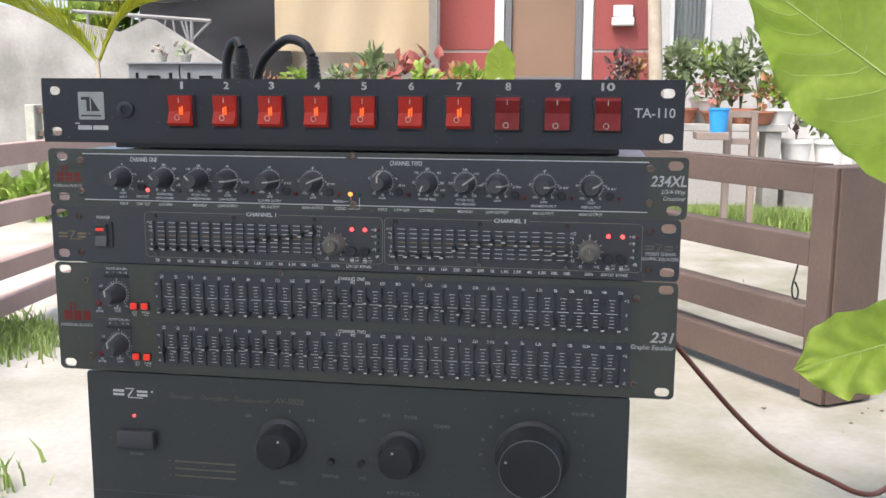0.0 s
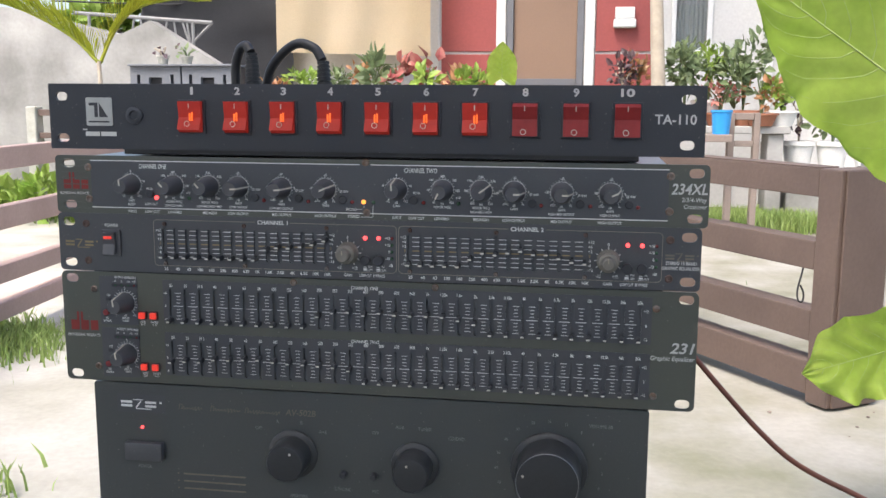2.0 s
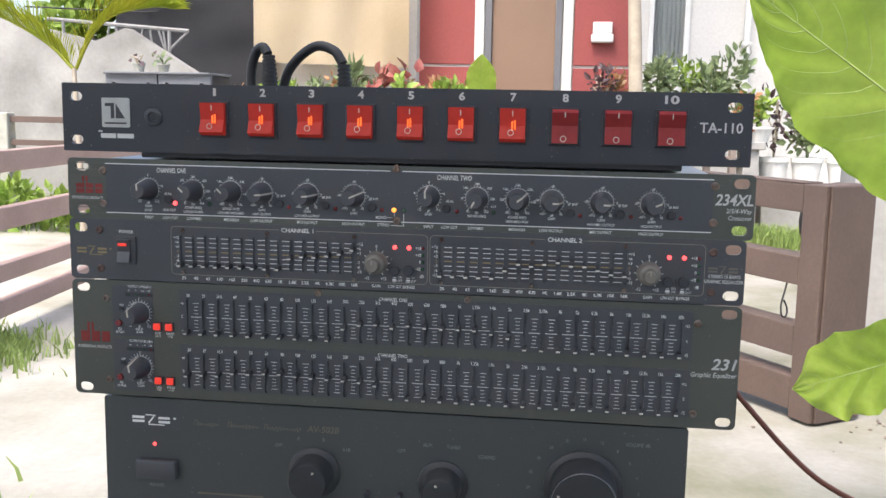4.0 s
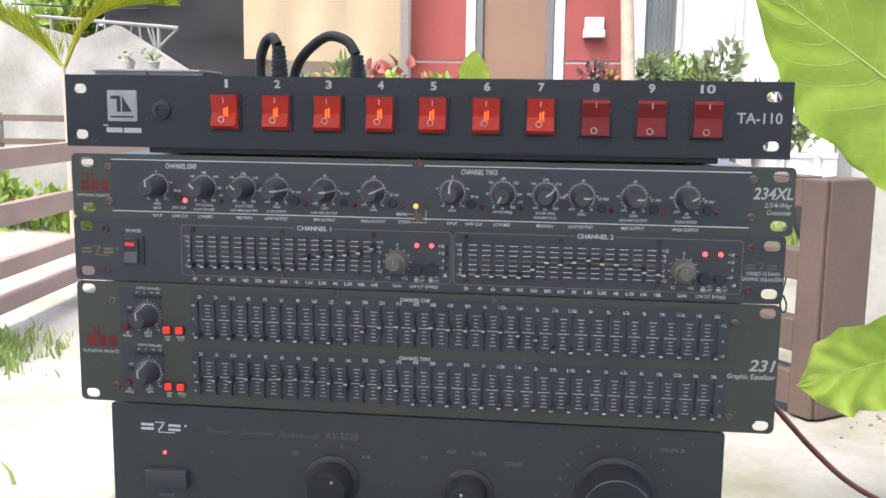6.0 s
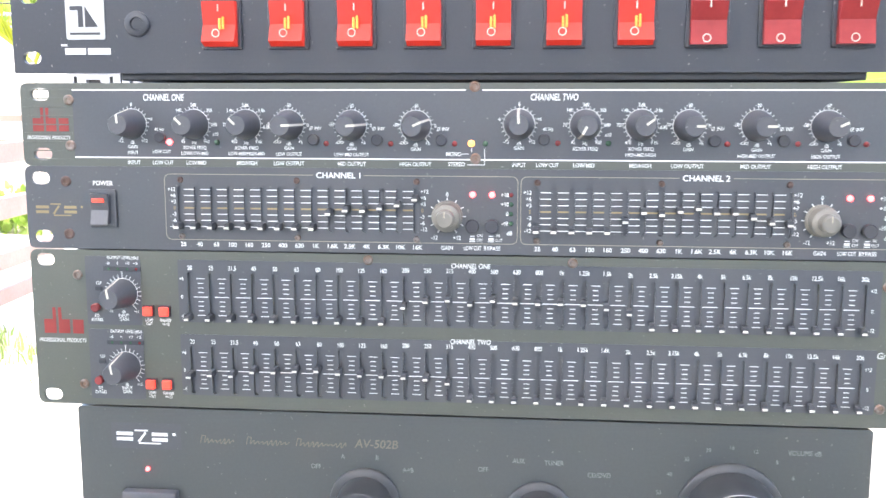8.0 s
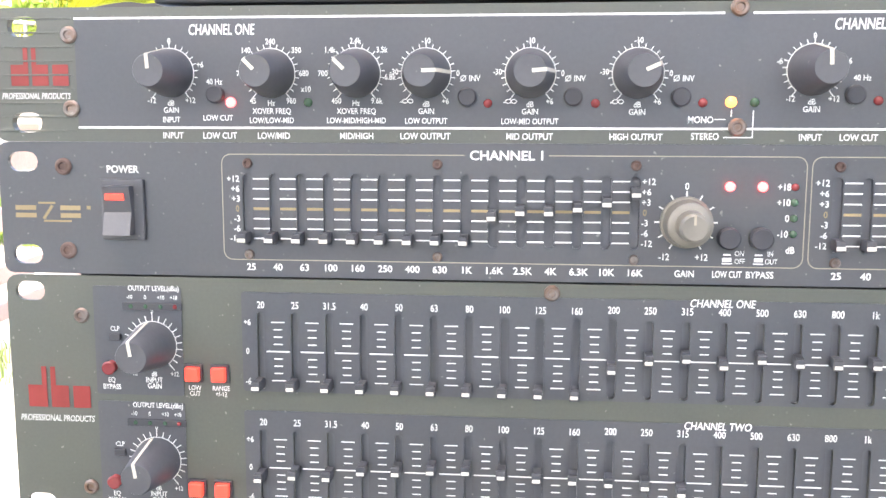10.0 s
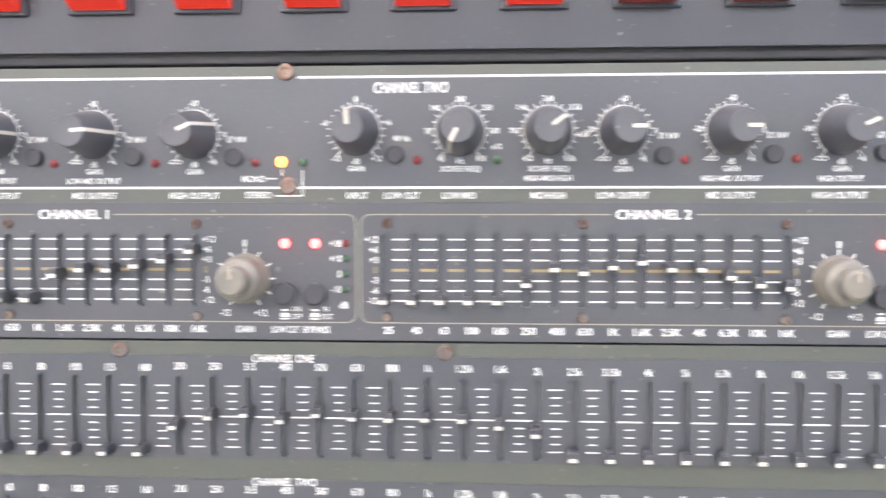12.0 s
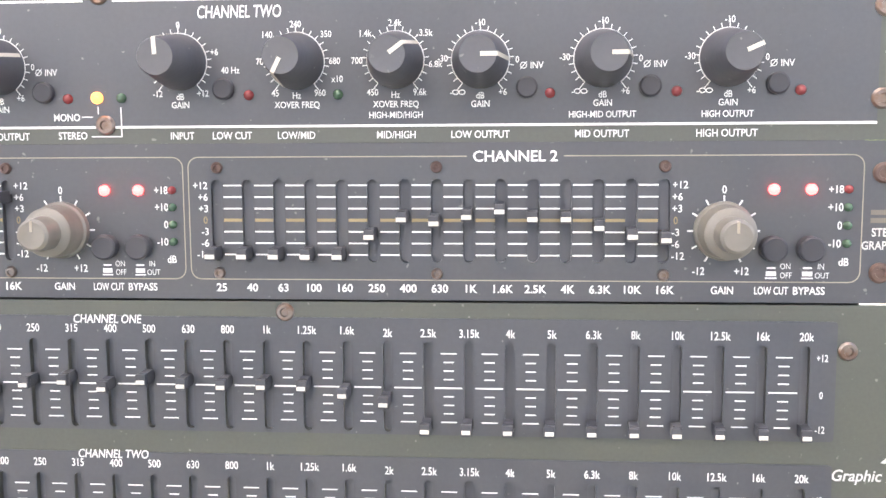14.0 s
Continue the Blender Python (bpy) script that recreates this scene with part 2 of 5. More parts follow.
# house front across the yard, y = 9
HY = 9.0
DOOR = (-0.828, -0.122)
bm = bmesh.new()
wall_z = 3.4
prism(bm, [(-3.4, 0), (4.6, 0), (4.6, wall_z), (-3.4, wall_z)],
      [[(DOOR[0], 0.06), (DOOR[1], 0.06), (DOOR[1], 2.2), (DOOR[0], 2.2)], [(0.70, 1.42), (0.97, 1.42), (0.97, 2.5), (0.70, 2.5)]],
      0.15, lambda a, b, c: Vector((a, HY - c, b)))
house = tagged(part("wall_north", bm, "house_white"), "white painted house front with a door and a narrow window", "wall", kind="structure")
for x0, x1, label in ((-1.441, -0.917, "red"), (-0.014, 0.56, "red")):
    for z0, z1 in ((0.1, 1.385), (1.41, 2.9)):
        bm = bmesh.new()
        box(bm, x0, x1, HY - 0.02, HY - 0.002, z0, z1, 0.004)
        part("panel", bm, "house_red", house, "dark red painted wall panel")
for x in (-1.50, -0.875, -0.062):
    bm = bmesh.new()
    box(bm, x - 0.05, x + 0.038, HY - 0.045, HY - 0.003, 0, 2.95, 0.006)
    part("pilaster", bm, "house_white", house)
bm = bmesh.new()
box(bm, -3.6, 4.8, HY - 0.5, HY + 4, 3.4, 3.55, 0.02)
part("roof", bm, "plaster", house, "pale roof slab")
bm = bmesh.new()
tube(bm, [(1.52, HY - 0.06, 0), (1.52, HY - 0.06, 3.39)], 0.03, 12)
drain = thing("drainpipe", (1.52, HY - 0.06, 0), "pale grey drainpipe on the house wall", "pipe")
part("pipe", bm, "white_metal", drain, smooth=60)
for z in (0.6, 1.6, 2.6):
    bm = bmesh.new()
    box(bm, 1.48, 1.56, HY - 0.095, HY - 0.001, z, z + 0.03, 0.003)
    part("clip", bm, "white_metal", drain)
settle(drain)

door = thing("door_1", (-0.45, HY, 0.06), "brown house door in a dark grey frame, closed", "door", kind="structure")
for x0, x1, z0, z1 in ((DOOR[0], DOOR[0] + 0.06, 0.06, 2.2), (DOOR[1] - 0.06, DOOR[1], 0.06, 2.2), (DOOR[0] + 0.06, DOOR[1] - 0.06, 2.14, 2.2)):
    bm = bmesh.new()
    box(bm, x0, x1, HY - 0.03, HY + 0.06, z0, z1, 0.004)
    part("door_frame", bm, "door_grey", door)
bm = bmesh.new()
box(bm, DOOR[0] + 0.062, DOOR[1] - 0.062, HY + 0.01, HY + 0.05, 0.07, 2.135, 0.003)
leafd = part("door_leaf", bm, "door_brown", door)
bm = bmesh.new()
box(bm, DOOR[0] + 0.062, DOOR[1] - 0.062, HY - 0.005, HY + 0.008, 1.056, 1.163, 0.003)
part("mid_rail", bm, "door_grey", door)
settle(door)

win = thing("window_1", (0.83, HY, 1.42), "narrow white framed window with a grey curtain", "window", kind="structure")
for x0, x1, z0, z1 in ((0.66, 0.70, 1.36, 2.56), (0.97, 1.02, 1.36, 2.56), (0.70, 0.97, 1.36, 1.42)):
    bm = bmesh.new()
    box(bm, x0, x1, HY - 0.03, HY + 0.03, z0, z1, 0.005)
    part("window_frame", bm, "white_metal", win)
bm = bmesh.new()
cols = 28
top = []
for z in (1.44, 2.5):
    top.append([bm.verts.new((0.70 + 0.27 * k / cols, HY + 0.08 + 0.015 * math.sin(k * 1.5), z)) for k in range(cols + 1)])
for k in range(cols):
    bm.faces.new((top[0][k], top[0][k + 1], top[1][k + 1], top[1][k]))
bmesh.ops.solidify(bm, geom=list(bm.faces), thickness=0.004)
part("curtain", bm, "curtain", win, "grey pleated curtain", smooth=60)
bm = bmesh.new()
box(bm, 0.70, 0.97, HY + 0.03, HY + 0.034, 1.42, 2.5)
pane = part("pane", bm, "glass", win)
pane.visible_shadow = False
settle(win)

meter = thing("wall_box", (0.24, HY - 0.03, 1.61), "white plastic box mounted on the red wall panel", "box")
bm = bmesh.new()
box(bm, 0.155, 0.33, HY - 0.08, HY - 0.021, 1.70, 1.80, 0.01)
part("upper_case", bm, "white_metal", meter)
bm = bmesh.new()
box(bm, 0.142, 0.343, HY - 0.11, HY - 0.021, 1.615, 1.695, 0.015)
part("tray", bm, "white_metal", meter)
settle(meter)

# hanging beige cloth
bm = bmesh.new()
nx, nz = 40, 16
grid = []
for k in range(nz + 1):
    row = []
    for i in range(nx + 1):
        x = -2.91 + 1.435 * i / nx
        z = 2.9 - (1.513 + 0.036 * i / nx) * k / nz
        row.append(bm.verts.new((x, 8.55 + 0.03 * math.sin(i * 0.45 + k * 0.15) * (k / nz) + 0.02 * noise.noise(Vector((x * 3, z * 2, 0))), z)))
    grid.append(row)
for k in range(nz):
    for i in range(nx):
        bm.faces.new((grid[k][i], grid[k][i + 1], grid[k + 1][i + 1], grid[k + 1][i]))
bmesh.ops.solidify(bm, geom=list(bm.faces), thickness=0.004)
cloth = thing("cloth_blind", (-2.2, 8.55, 2.9), "beige cloth blind hanging before the house", "blind")
part("sheet", bm, "cloth", cloth, smooth=70)
bm = bmesh.new()
tube(bm, [(-3.05, 8.55, 2.91), (-1.45, 8.55, 2.91)], 0.025)
part("rod", bm, "white_metal", cloth)
for x in (-2.95, -1.5):
    bm = bmesh.new()
    tube(bm, [(x, 8.55, 2.9), (x, HY, 2.95)], 0.012)
    part("bracket", bm, "white_metal", cloth)
settle(cloth)

# gable wall on the west side, truss and dark net behind it
bm = bmesh.new()
prism(bm, [(-12, 0), (-2.9, 0), (-2.9, 1.05), (-3.87, 1.637), (-4.15, 1.52), (-4.5, 1.60), (-5.2, 1.76), (-12, 2.3)], [], 0.15, lambda a, b, c: Vector((a, 8.0 - c, b)))
tagged(part("wall_northwest", bm, "plaster"), "stained pale concrete boundary wall with a sloping top", "wall", kind="structure")
bm = bmesh.new()
rows_net = []
for k in range(13):
    rows_net.append([bm.verts.new((-5.2 + 2.35 * i / 20, 8.82 + 0.03 * math.sin(i * 0.7 + k * 0.4) + 0.07 * math.sin(k * 1.9 + i * 0.35), 0.3 + 3.1 * k / 12)) for i in range(21)])
for k in range(12):
    for i in range(20):
        if (i < 7 and k > 4 and i + (k - 4) * 0.9 < 8):
            continue
        bm.faces.new((rows_net[k][i], rows_net[k][i + 1], rows_net[k + 1][i + 1], rows_net[k + 1][i]))
bmesh.ops.solidify(bm, geom=list(bm.faces), thickness=0.004)
net = thing("shade_net", (-4.0, 8.9, 3.4), "dark grey shade net hung in folds behind the wall", "net")
part("sheet", bm, "net", net, smooth=60)
for z in (3.41, 1.9):
    bm = bmesh.new()
    tube(bm, [(-5.3, 8.86, z), (-4.1, 8.84, z - 0.05), (-2.8, 8.86, z)], 0.008, 6)
    part("cord", bm, "rubber", net)
settle(net)

truss = thing("roof_truss", (-4.0, 8.3, 1.7), "white steel roof truss over the boundary wall", "truss")
ends = [Vector((-4.75, 8.3, 1.735)), Vector((-3.417, 8.3, 1.636))]
bm = bmesh.new()
tube(bm, ends, 0.018, 6)
part("chord", bm, "truss_grey", truss)
for x0, x1, z1 in ((-4.36, -4.33, 1.48), (-4.10, -4.08, 1.445), (-4.16, -4.20, 1.47), (-3.78, -3.764, 1.525), (-3.84, -3.88, 1.52), (-3.705, -3.638, 1.454), (-3.66, -3.63, 1.47)):
    bm = bmesh.new()
    tube(bm, [ends[0].lerp(ends[1], (x0 + 4.75) / 1.333), (x1, 8.3, z1)], 0.010, 6)
    part("strut", bm, "truss_grey", truss)
bm = bmesh.new()
tube(bm, [ends[1], (-3.62, 8.3, 1.45)], 0.012, 6)
part("brace", bm, "truss_grey", truss)
for x, z in ((-4.6, 1.724), (-3.6, 1.65)):
    bm = bmesh.new()
    tube(bm, [(x, 8.3, 0), (x, 8.3, z)], 0.016, 6)
    part("post", bm, "truss_grey", truss)
settle(truss)


# ---- fences ----
def fence_run(name, origin, direction, length, rails, stiles, thick, label, category, start=0.0):
    d = Vector((direction[0], direction[1], 0)).normalized()
    m = Matrix.Translation((origin[0], origin[1], 0)) @ d.to_track_quat("X", "Z").to_matrix().to_4x4()
    ob = thing(name, (origin[0], origin[1], 0), label, category)
    for z0, z1 in rails:
        bm = bmesh.new()
        box(bm, start, length, -thick * 0.4, thick * 0.4, z0, z1, 0.004, m)
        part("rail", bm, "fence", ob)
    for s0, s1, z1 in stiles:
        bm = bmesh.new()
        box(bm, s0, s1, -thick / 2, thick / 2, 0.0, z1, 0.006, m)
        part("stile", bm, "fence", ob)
    return ob


gate = fence_run("gate", (0.711, 3.26), (-0.549, 0.836), 2.4, ((0.684, 0.775), (0.445, 0.540), (0.207, 0.311), (0.026, 0.138)),
                 ((2.401, 2.52, 0.777),), 0.11, "brown painted timber gate standing open", "gate", -0.062)
GM = Matrix.Translation((0.711, 3.26, 0)) @ Vector((-0.549, 0.836, 0)).to_track_quat("X", "Z").to_matrix().to_4x4()
for s0, s1, n0, n1, name in ((-0.155, -0.063, -0.17, 0.046, "stile"), (-0.165, -0.156, -0.17, 0.03, "edge_board")):
    bm = bmesh.new()
    box(bm, s0, s1, n0, n1, 0.0, 0.777, 0.005, GM)
    part(name, bm, "fence", gate)
bm = bmesh.new()
tube(bm, spline([(0.692, 3.250, 0.445), (0.684, 3.235, 0.42), (0.672, 3.225, 0.37), (0.676, 3.225, 0.335), (0.690, 3.23, 0.330), (0.694, 3.235, 0.355), (0.682, 3.235, 0.385)], 6), 0.0032, 8)
part("latch_hook", bm, "rubber", gate, "bent dark wire latch", smooth=60)
bm = bmesh.new()
box(bm, -0.06, 2.4, -0.042, 0.042, 0.7755, 0.781, 0.002, GM)
part("cap_board", bm, "fence", gate)
settle(gate)
fl = fence_run("fence", (-2.30, 1.9), (-0.08, 0.997), 4.2, ((0.690, 0.783), (0.445, 0.540), (0.224, 0.300), (0.072, 0.145)),
               ((-0.10, -0.001, 0.80), (4.201, 4.30, 0.80)), 0.07, "brown painted timber rail fence beside the yard", "fence")
# the left rails take the brown with sunlight painted in
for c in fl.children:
    c.data.materials[0] = M["fence_sunlit"]
settle(fl)
far = fence_run("fence", (-4.47, 7.2), (1, 0.02), 2.0, ((0.825, 0.875), (0.642, 0.688)), (), 0.06, "brown rail fence by the boundary wall", "fence")
bm = bmesh.new()
box(bm, -4.56, -4.472, 7.14, 7.26, 0, 0.90, 0.012)
part("post", bm, "post_paint", far, "stained pale concrete post")
settle(far)
fr = fence_run("fence", (0.62, 6.9), (1, 0.1), 0.475, ((0.845, 0.893), (0.66, 0.70)), ((0.299, 0.344, 0.895), (0.476, 0.52, 0.895)), 0.06, "weathered grey timber fence by the plants", "fence", 0.345)
for c in fr.children:
    c.data.materials[0] = M["old_wood"]
settle(fr)
pillar = thing("gate_pillar", (1.25, 4.2, 0), "pale stained concrete gate pillar", "pillar")
bm = bmesh.new()
box(bm, 1.13, 1.36, 4.1, 4.33, 0, 1.9, 0.012)
part("shaft", bm, "plaster", pillar)
bm = bmesh.new()
box(bm, 1.10, 1.39, 4.07, 4.36, 1.9, 1.98, 0.012)
part("cap", bm, "plaster", pillar)
settle(pillar)


# ---- plants ----
def taro_sheet(bm, base, tip, normal, width, seed, n=72, m=22, full_at=0.55, fold=0.06, wave=0.012, scallop=0.05):
    """A heart-shaped blade with basal lobes, a scalloped rim and a gentle swell between the veins."""
    base, tip = Vector(base), Vector(tip)
    along = tip - base
    length = along.length
    along.normalize()
    nor = Vector(normal)
    nor = (nor - along * nor.dot(along)).normalized()
    side = along.cross(nor)
    rows_l = []
    for i in range(n + 1):
        s = i / n
        w = width * math.sin(0.5 * math.pi * min(1, (1 - s) / full_at)) ** 0.92
        w *= 0.80 + 0.20 * min(1, s / 0.18)
        row = []
        for k in range(-m, m + 1):
            q = k / m
            rough = noise.noise(Vector((s * 9, 3.0 * (q > 0), seed))) + 0.5 * noise.noise(Vector((s * 17, 5.0 * (q > 0), seed)))
            reach = 1 + scallop * abs(q) ** 5 * (0.6 * math.sin(s * 25 + seed + (2 if q > 0 else 0)) + 1.8 * rough)
            back = -0.24 * length * abs(q) ** 1.7 * max(0, 1 - s * 2.0)
            swell = 0.25 * wave * math.sin(s * 30 - abs(q) * 9) * min(1, 4 * abs(q)) * (1 - 0.5 * abs(q))
            rim = wave * abs(q) ** 4 * (math.sin(s * 27 + seed * 1.7 + (1.5 if q > 0 else 0)) + rough)
            row.append(bm.verts.new(base + along * (s * length + back) + side * (q * w * reach) + nor * (fold * abs(q) * w + swell + rim)))
        rows_l.append(row)
    for a, b in zip(rows_l, rows_l[1:]):
        for k in range(2 * m):
            bm.faces.new((a[k], a[k + 1], b[k + 1], b[k]))
    return rows_l


def big_leaf(name, base, tip, normal, width, root, label, seed, **kw):
    ob = thing(name, (root[0], root[1], 0), label, "leaf")
    bm = bmesh.new()
    r = taro_sheet(bm, base, tip, normal, width, seed, **kw)
    mid = len(r[0]) // 2
    ribs = [[row[mid].co.copy() for row in r]]
    for k in range(4, 62, 8):
        for sgn in (-1, 1):
            ribs.append([r[min(len(r) - 1, k + (3 if sgn > 0 else 0) + int(j * 0.6 + 0.02 * j * j))][mid + sgn * j].co.copy() for j in range(0, 22, 2)])
    nor = (Vector(tip) - Vector(base)).cross(r[10][-1].co - r[10][0].co).normalized()
    bmesh.ops.solidify(bm, geom=list(bm.faces), thickness=0.0012)
    part("blade", bm, "leaf_big", ob, smooth=80)
    for k, rib in enumerate(ribs):
        bm = bmesh.new()
        w = 0.018 * width if k == 0 else 0.006 * width
        tube(bm, rib, w, 6, radii=[w * (1 - 0.75 * i / (len(rib) - 1)) for i in range(len(rib))])
        part("midrib" if k == 0 else "vein", bm, "leaf_vein", ob, smooth=60)
    bm = bmesh.new()
    b = Vector(base)
    tube(bm, spline([b, b + Vector((0.10, 0.03, -0.12)), Vector((root[0], root[1], b.z * 0.45)), Vector((root[0], root[1], 0))], 8), 0.008, 8)
    part("stalk", bm, "leaf_vein", ob, "thick pale green stalk", smooth=60)
    settle(ob)
    return ob


big_leaf("taro_leaf", (0.682, 1.930, 0.939), (0.284, 1.980, 1.241), (-0.3, -0.9, -0.1), 0.160, (1.05, 2.1),
         "large backlit green taro leaf with pale veins, on its stalk", 1.0, full_at=0.66, wave=0.012, scallop=0.045)
big_leaf("taro_leaf", (0.759, 2.200, 0.473), (0.470, 2.170, 0.380), (-0.05, -0.98, 0.12), 0.096, (1.06, 2.3),
         "bright green taro leaf with a ragged wavy rim", 4.0, full_at=0.36, wave=0.014, fold=0.10, scallop=0.032)
big_leaf("taro_leaf", (-0.68, 7.0, 1.12), (-0.675, 6.95, 1.39), (0.05, -1, 0.15), 0.108, (-0.70, 7.1),
         "upright heart-shaped green taro leaf", 2.0, full_at=0.6, wave=0.004, scallop=0.015)


def leaf_cloud(bm, centre, radii, count, size, rnd, lean=0.5, shape=0.55):
    c = Vector(centre)
    for _ in range(count):
        while True:
            p = Vector((rnd.uniform(-1, 1), rnd.uniform(-1, 1), rnd.uniform(-1, 1)))
            if 0.05 < p.length < 1:
                break
        q = c + Vector((p.x * radii[0], p.y * radii[1], p.z * radii[2]))
        d = (p.normalized() + Vector((rnd.uniform(-1, 1), rnd.uniform(-1, 1), rnd.uniform(-0.7, 0.7))) * 0.8 + Vector((0, 0, lean))).normalized()
        s = size * rnd.uniform(0.6, 1.35)
        n = Vector((rnd.uniform(-1, 1), rnd.uniform(-1, 0.2), rnd.uniform(0, 1)))
        side = d.cross(n).normalized() * s * shape * 0.5
        up = side.cross(d).normalized() * s * 0.12
        a, t = bm.verts.new(q), bm.verts.new(q + d * s - up)
        l1, l2 = bm.verts.new(q + d * s * 0.35 + side + up), bm.verts.new(q + d * s * 0.35 - side + up)
        r1, r2 = bm.verts.new(q + d * s * 0.72 + side * 0.7), bm.verts.new(q + d * s * 0.72 - side * 0.7)
        mid = bm.verts.new(q + d * s * 0.45)
        bm.faces.new((a, l1, mid)), bm.faces.new((a, mid, l2)), bm.faces.new((l1, r1, mid)), bm.faces.new((mid, r2, l2))
        bm.faces.new((r1, t, mid)), bm.faces.new((mid, t, r2))


def potted(at, height, spread, mat, pot, label, count=160, size=0.09, seed=0, base=0.0, stems=7, shape=0.55, pot_h=0.24, slim=1.0):
    rnd = random.Random(seed)
    x, y = at
    ob = thing("potted_plant", (x, y, base), label, "plant")
    if pot:
        bm = bmesh.new()
        lathe(bm, (x, y, base), (0, 0, 1), [(r * slim, h) for r, h in ((0.085, 0), (0.12, pot_h * 0.85), (0.135, pot_h * 0.86), (0.135, pot_h), (0.115, pot_h), (0.11, pot_h - 0.03), (0, pot_h - 0.03))], 20)
        part("pot", bm, pot, ob, smooth=40)
    z0 = base + (pot_h - 0.03 if pot else 0)
    top = z0 + height
    bm = bmesh.new()
    for _ in range(stems):
        a = rnd.uniform(0, 6.28)
        r = spread * rnd.uniform(0.2, 0.7)
        tube(bm, spline([(x, y, z0), (x + 0.3 * r * math.cos(a), y + 0.3 * r * math.sin(a), z0 + height * 0.5),
                         (x + r * math.cos(a), y + r * math.sin(a), top - rnd.uniform(0, 0.3) * height)], 4), 0.006, 5)
    part("stem_tuft", bm, "leaf_green" if mat != "leaf_dark" else "bark", ob)
    bm = bmesh.new()
    for _ in range(5):
        a = rnd.uniform(0, 6.28)
        leaf_cloud(bm, (x + 0.45 * spread * math.cos(a), y + 0.45 * spread * math.sin(a), z0 + height * rnd.uniform(0.45, 0.85)),
                   (spread * 0.6, spread * 0.6, height * 0.3), count // 5, size, rnd, shape=shape)
    part("leaves", bm, mat, ob)
    settle(ob)
    return ob


# plant bench before the house
bench = thing("plant_bench", (0.2, 7.9, 0), "long low concrete plant bench before the house", "bench")
bm = bmesh.new()
box(bm, -2.9, 1.5, 7.72, 8.1, 0.72, 0.78, 0.008)
part("slab", bm, "plaster", bench)
for x in (-2.8, -2.0, -0.9, 0.3, 1.4):
    bm = bmesh.new()
    box(bm, x - 0.06, x + 0.06, 7.76, 8.06, 0, 0.72, 0.008)
    part("pier", bm, "plaster", bench)
settle(bench)
B = 0.78
potted((-2.72, 7.9), 0.22, 0.10, "leaf_orange", "terracotta", "small orange croton in a terracotta pot", 40, 0.07, 10, B, pot_h=0.16)
potted((-2.45, 7.9), 0.24, 0.15, "leaf_lime", "white_pot", "pale variegated potted plant on the bench", 90, 0.07, 11, B, pot_h=0.2)
potted((-2.12, 7.9), 0.26, 0.10, "leaf_green", "white_pot", "small green potted plant on the bench", 45, 0.08, 12, B, pot_h=0.2)
potted((-1.97, 7.95), 0.32, 0.09, "leaf_orange", "white_pot", "orange croton in a white pot", 40, 0.09, 16, B, pot_h=0.2)
potted((-1.82, 7.85), 0.36, 0.12, "leaf_green", "white_pot", "green leafy potted plant on the bench", 55, 0.12, 27, B, pot_h=0.2)
potted((-1.62, 7.85), 0.34, 0.14, "leaf_red", "white_pot", "red-leaved caladium in a white pot", 34, 0.12, 13, B, shape=0.8, pot_h=0.2)
potted((-1.40, 7.95), 0.36, 0.13, "leaf_red", "white_pot", "red-leaved caladium in a white pot", 24, 0.12, 14, B, shape=0.8, pot_h=0.2)
potted((-1.36, 7.75), 0.24, 0.11, "leaf_lime", "white_pot", "pale variegated potted plant on the bench", 50, 0.09, 28, B, pot_h=0.2)
potted((-1.16, 7.9), 0.26, 0.11, "leaf_orange", "terracotta", "orange croton in a terracotta pot", 50, 0.09, 29, B, pot_h=0.2)
potted((-0.98, 7.75), 0.27, 0.13, "leaf_lime", "white_pot", "pale variegated potted plant on the bench", 90, 0.08, 15, B, pot_h=0.2)
potted((0.22, 7.85), 0.34, 0.12, "leaf_dark", "white_pot", "dark purple-leaved potted plant", 80, 0.07, 17, B, pot_h=0.2)
potted((0.34, 7.95), 0.38, 0.11, "leaf_orange", "white_pot", "orange croton in a white pot", 70, 0.07, 18, B, pot_h=0.2)
potted((0.70, 7.85), 0.54, 0.18, "leaf_green", "terracotta", "green bushy potted plant on the bench", 240, 0.075, 19, B, pot_h=0.12)
potted((0.90, 8.0), 0.44, 0.14, "leaf_lime", "white_pot", "yellow-green potted plant before the house", 130, 0.07, 20, B, pot_h=0.2)
potted((1.15, 7.85), 0.57, 0.21, "leaf_green", "terracotta", "green bushy potted plant on the bench", 270, 0.08, 21, B, pot_h=0.12)
potted((0.97, 7.78), 0.26, 0.17, "leaf_red", "terracotta", "flowering plant with red and pale leaves", 90, 0.055, 22, B, pot_h=0.10)
potted((1.28, 7.76), 0.30, 0.13, "leaf_orange", "terracotta", "orange croton in a terracotta pot", 60, 0.065, 30, B, pot_h=0.10)
potted((1.44, 7.82), 0.26, 0.14, "leaf_lime", "white_pot", "yellow-green potted plant before the house", 130, 0.07, 23, B, pot_h=0.12)
bm = bmesh.new()
box(bm, 1.52, 2.5, 7.86, 8.2, -0.02, 0.40, 0.012)
tagged(part("ledge", bm, "plaster"), "low pale concrete ledge under flower pots", "ledge")
potted((1.62, 8.0), 0.52, 0.15, "leaf_dark", "white_pot", "sparse dark-leaved shrub in a white pot", 80, 0.07, 24, 0.40, pot_h=0.26)
potted((1.88, 8.0), 0.36, 0.17, "leaf_green", "white_pot", "green potted plant on the ledge", 120, 0.08, 25, 0.40, pot_h=0.26)
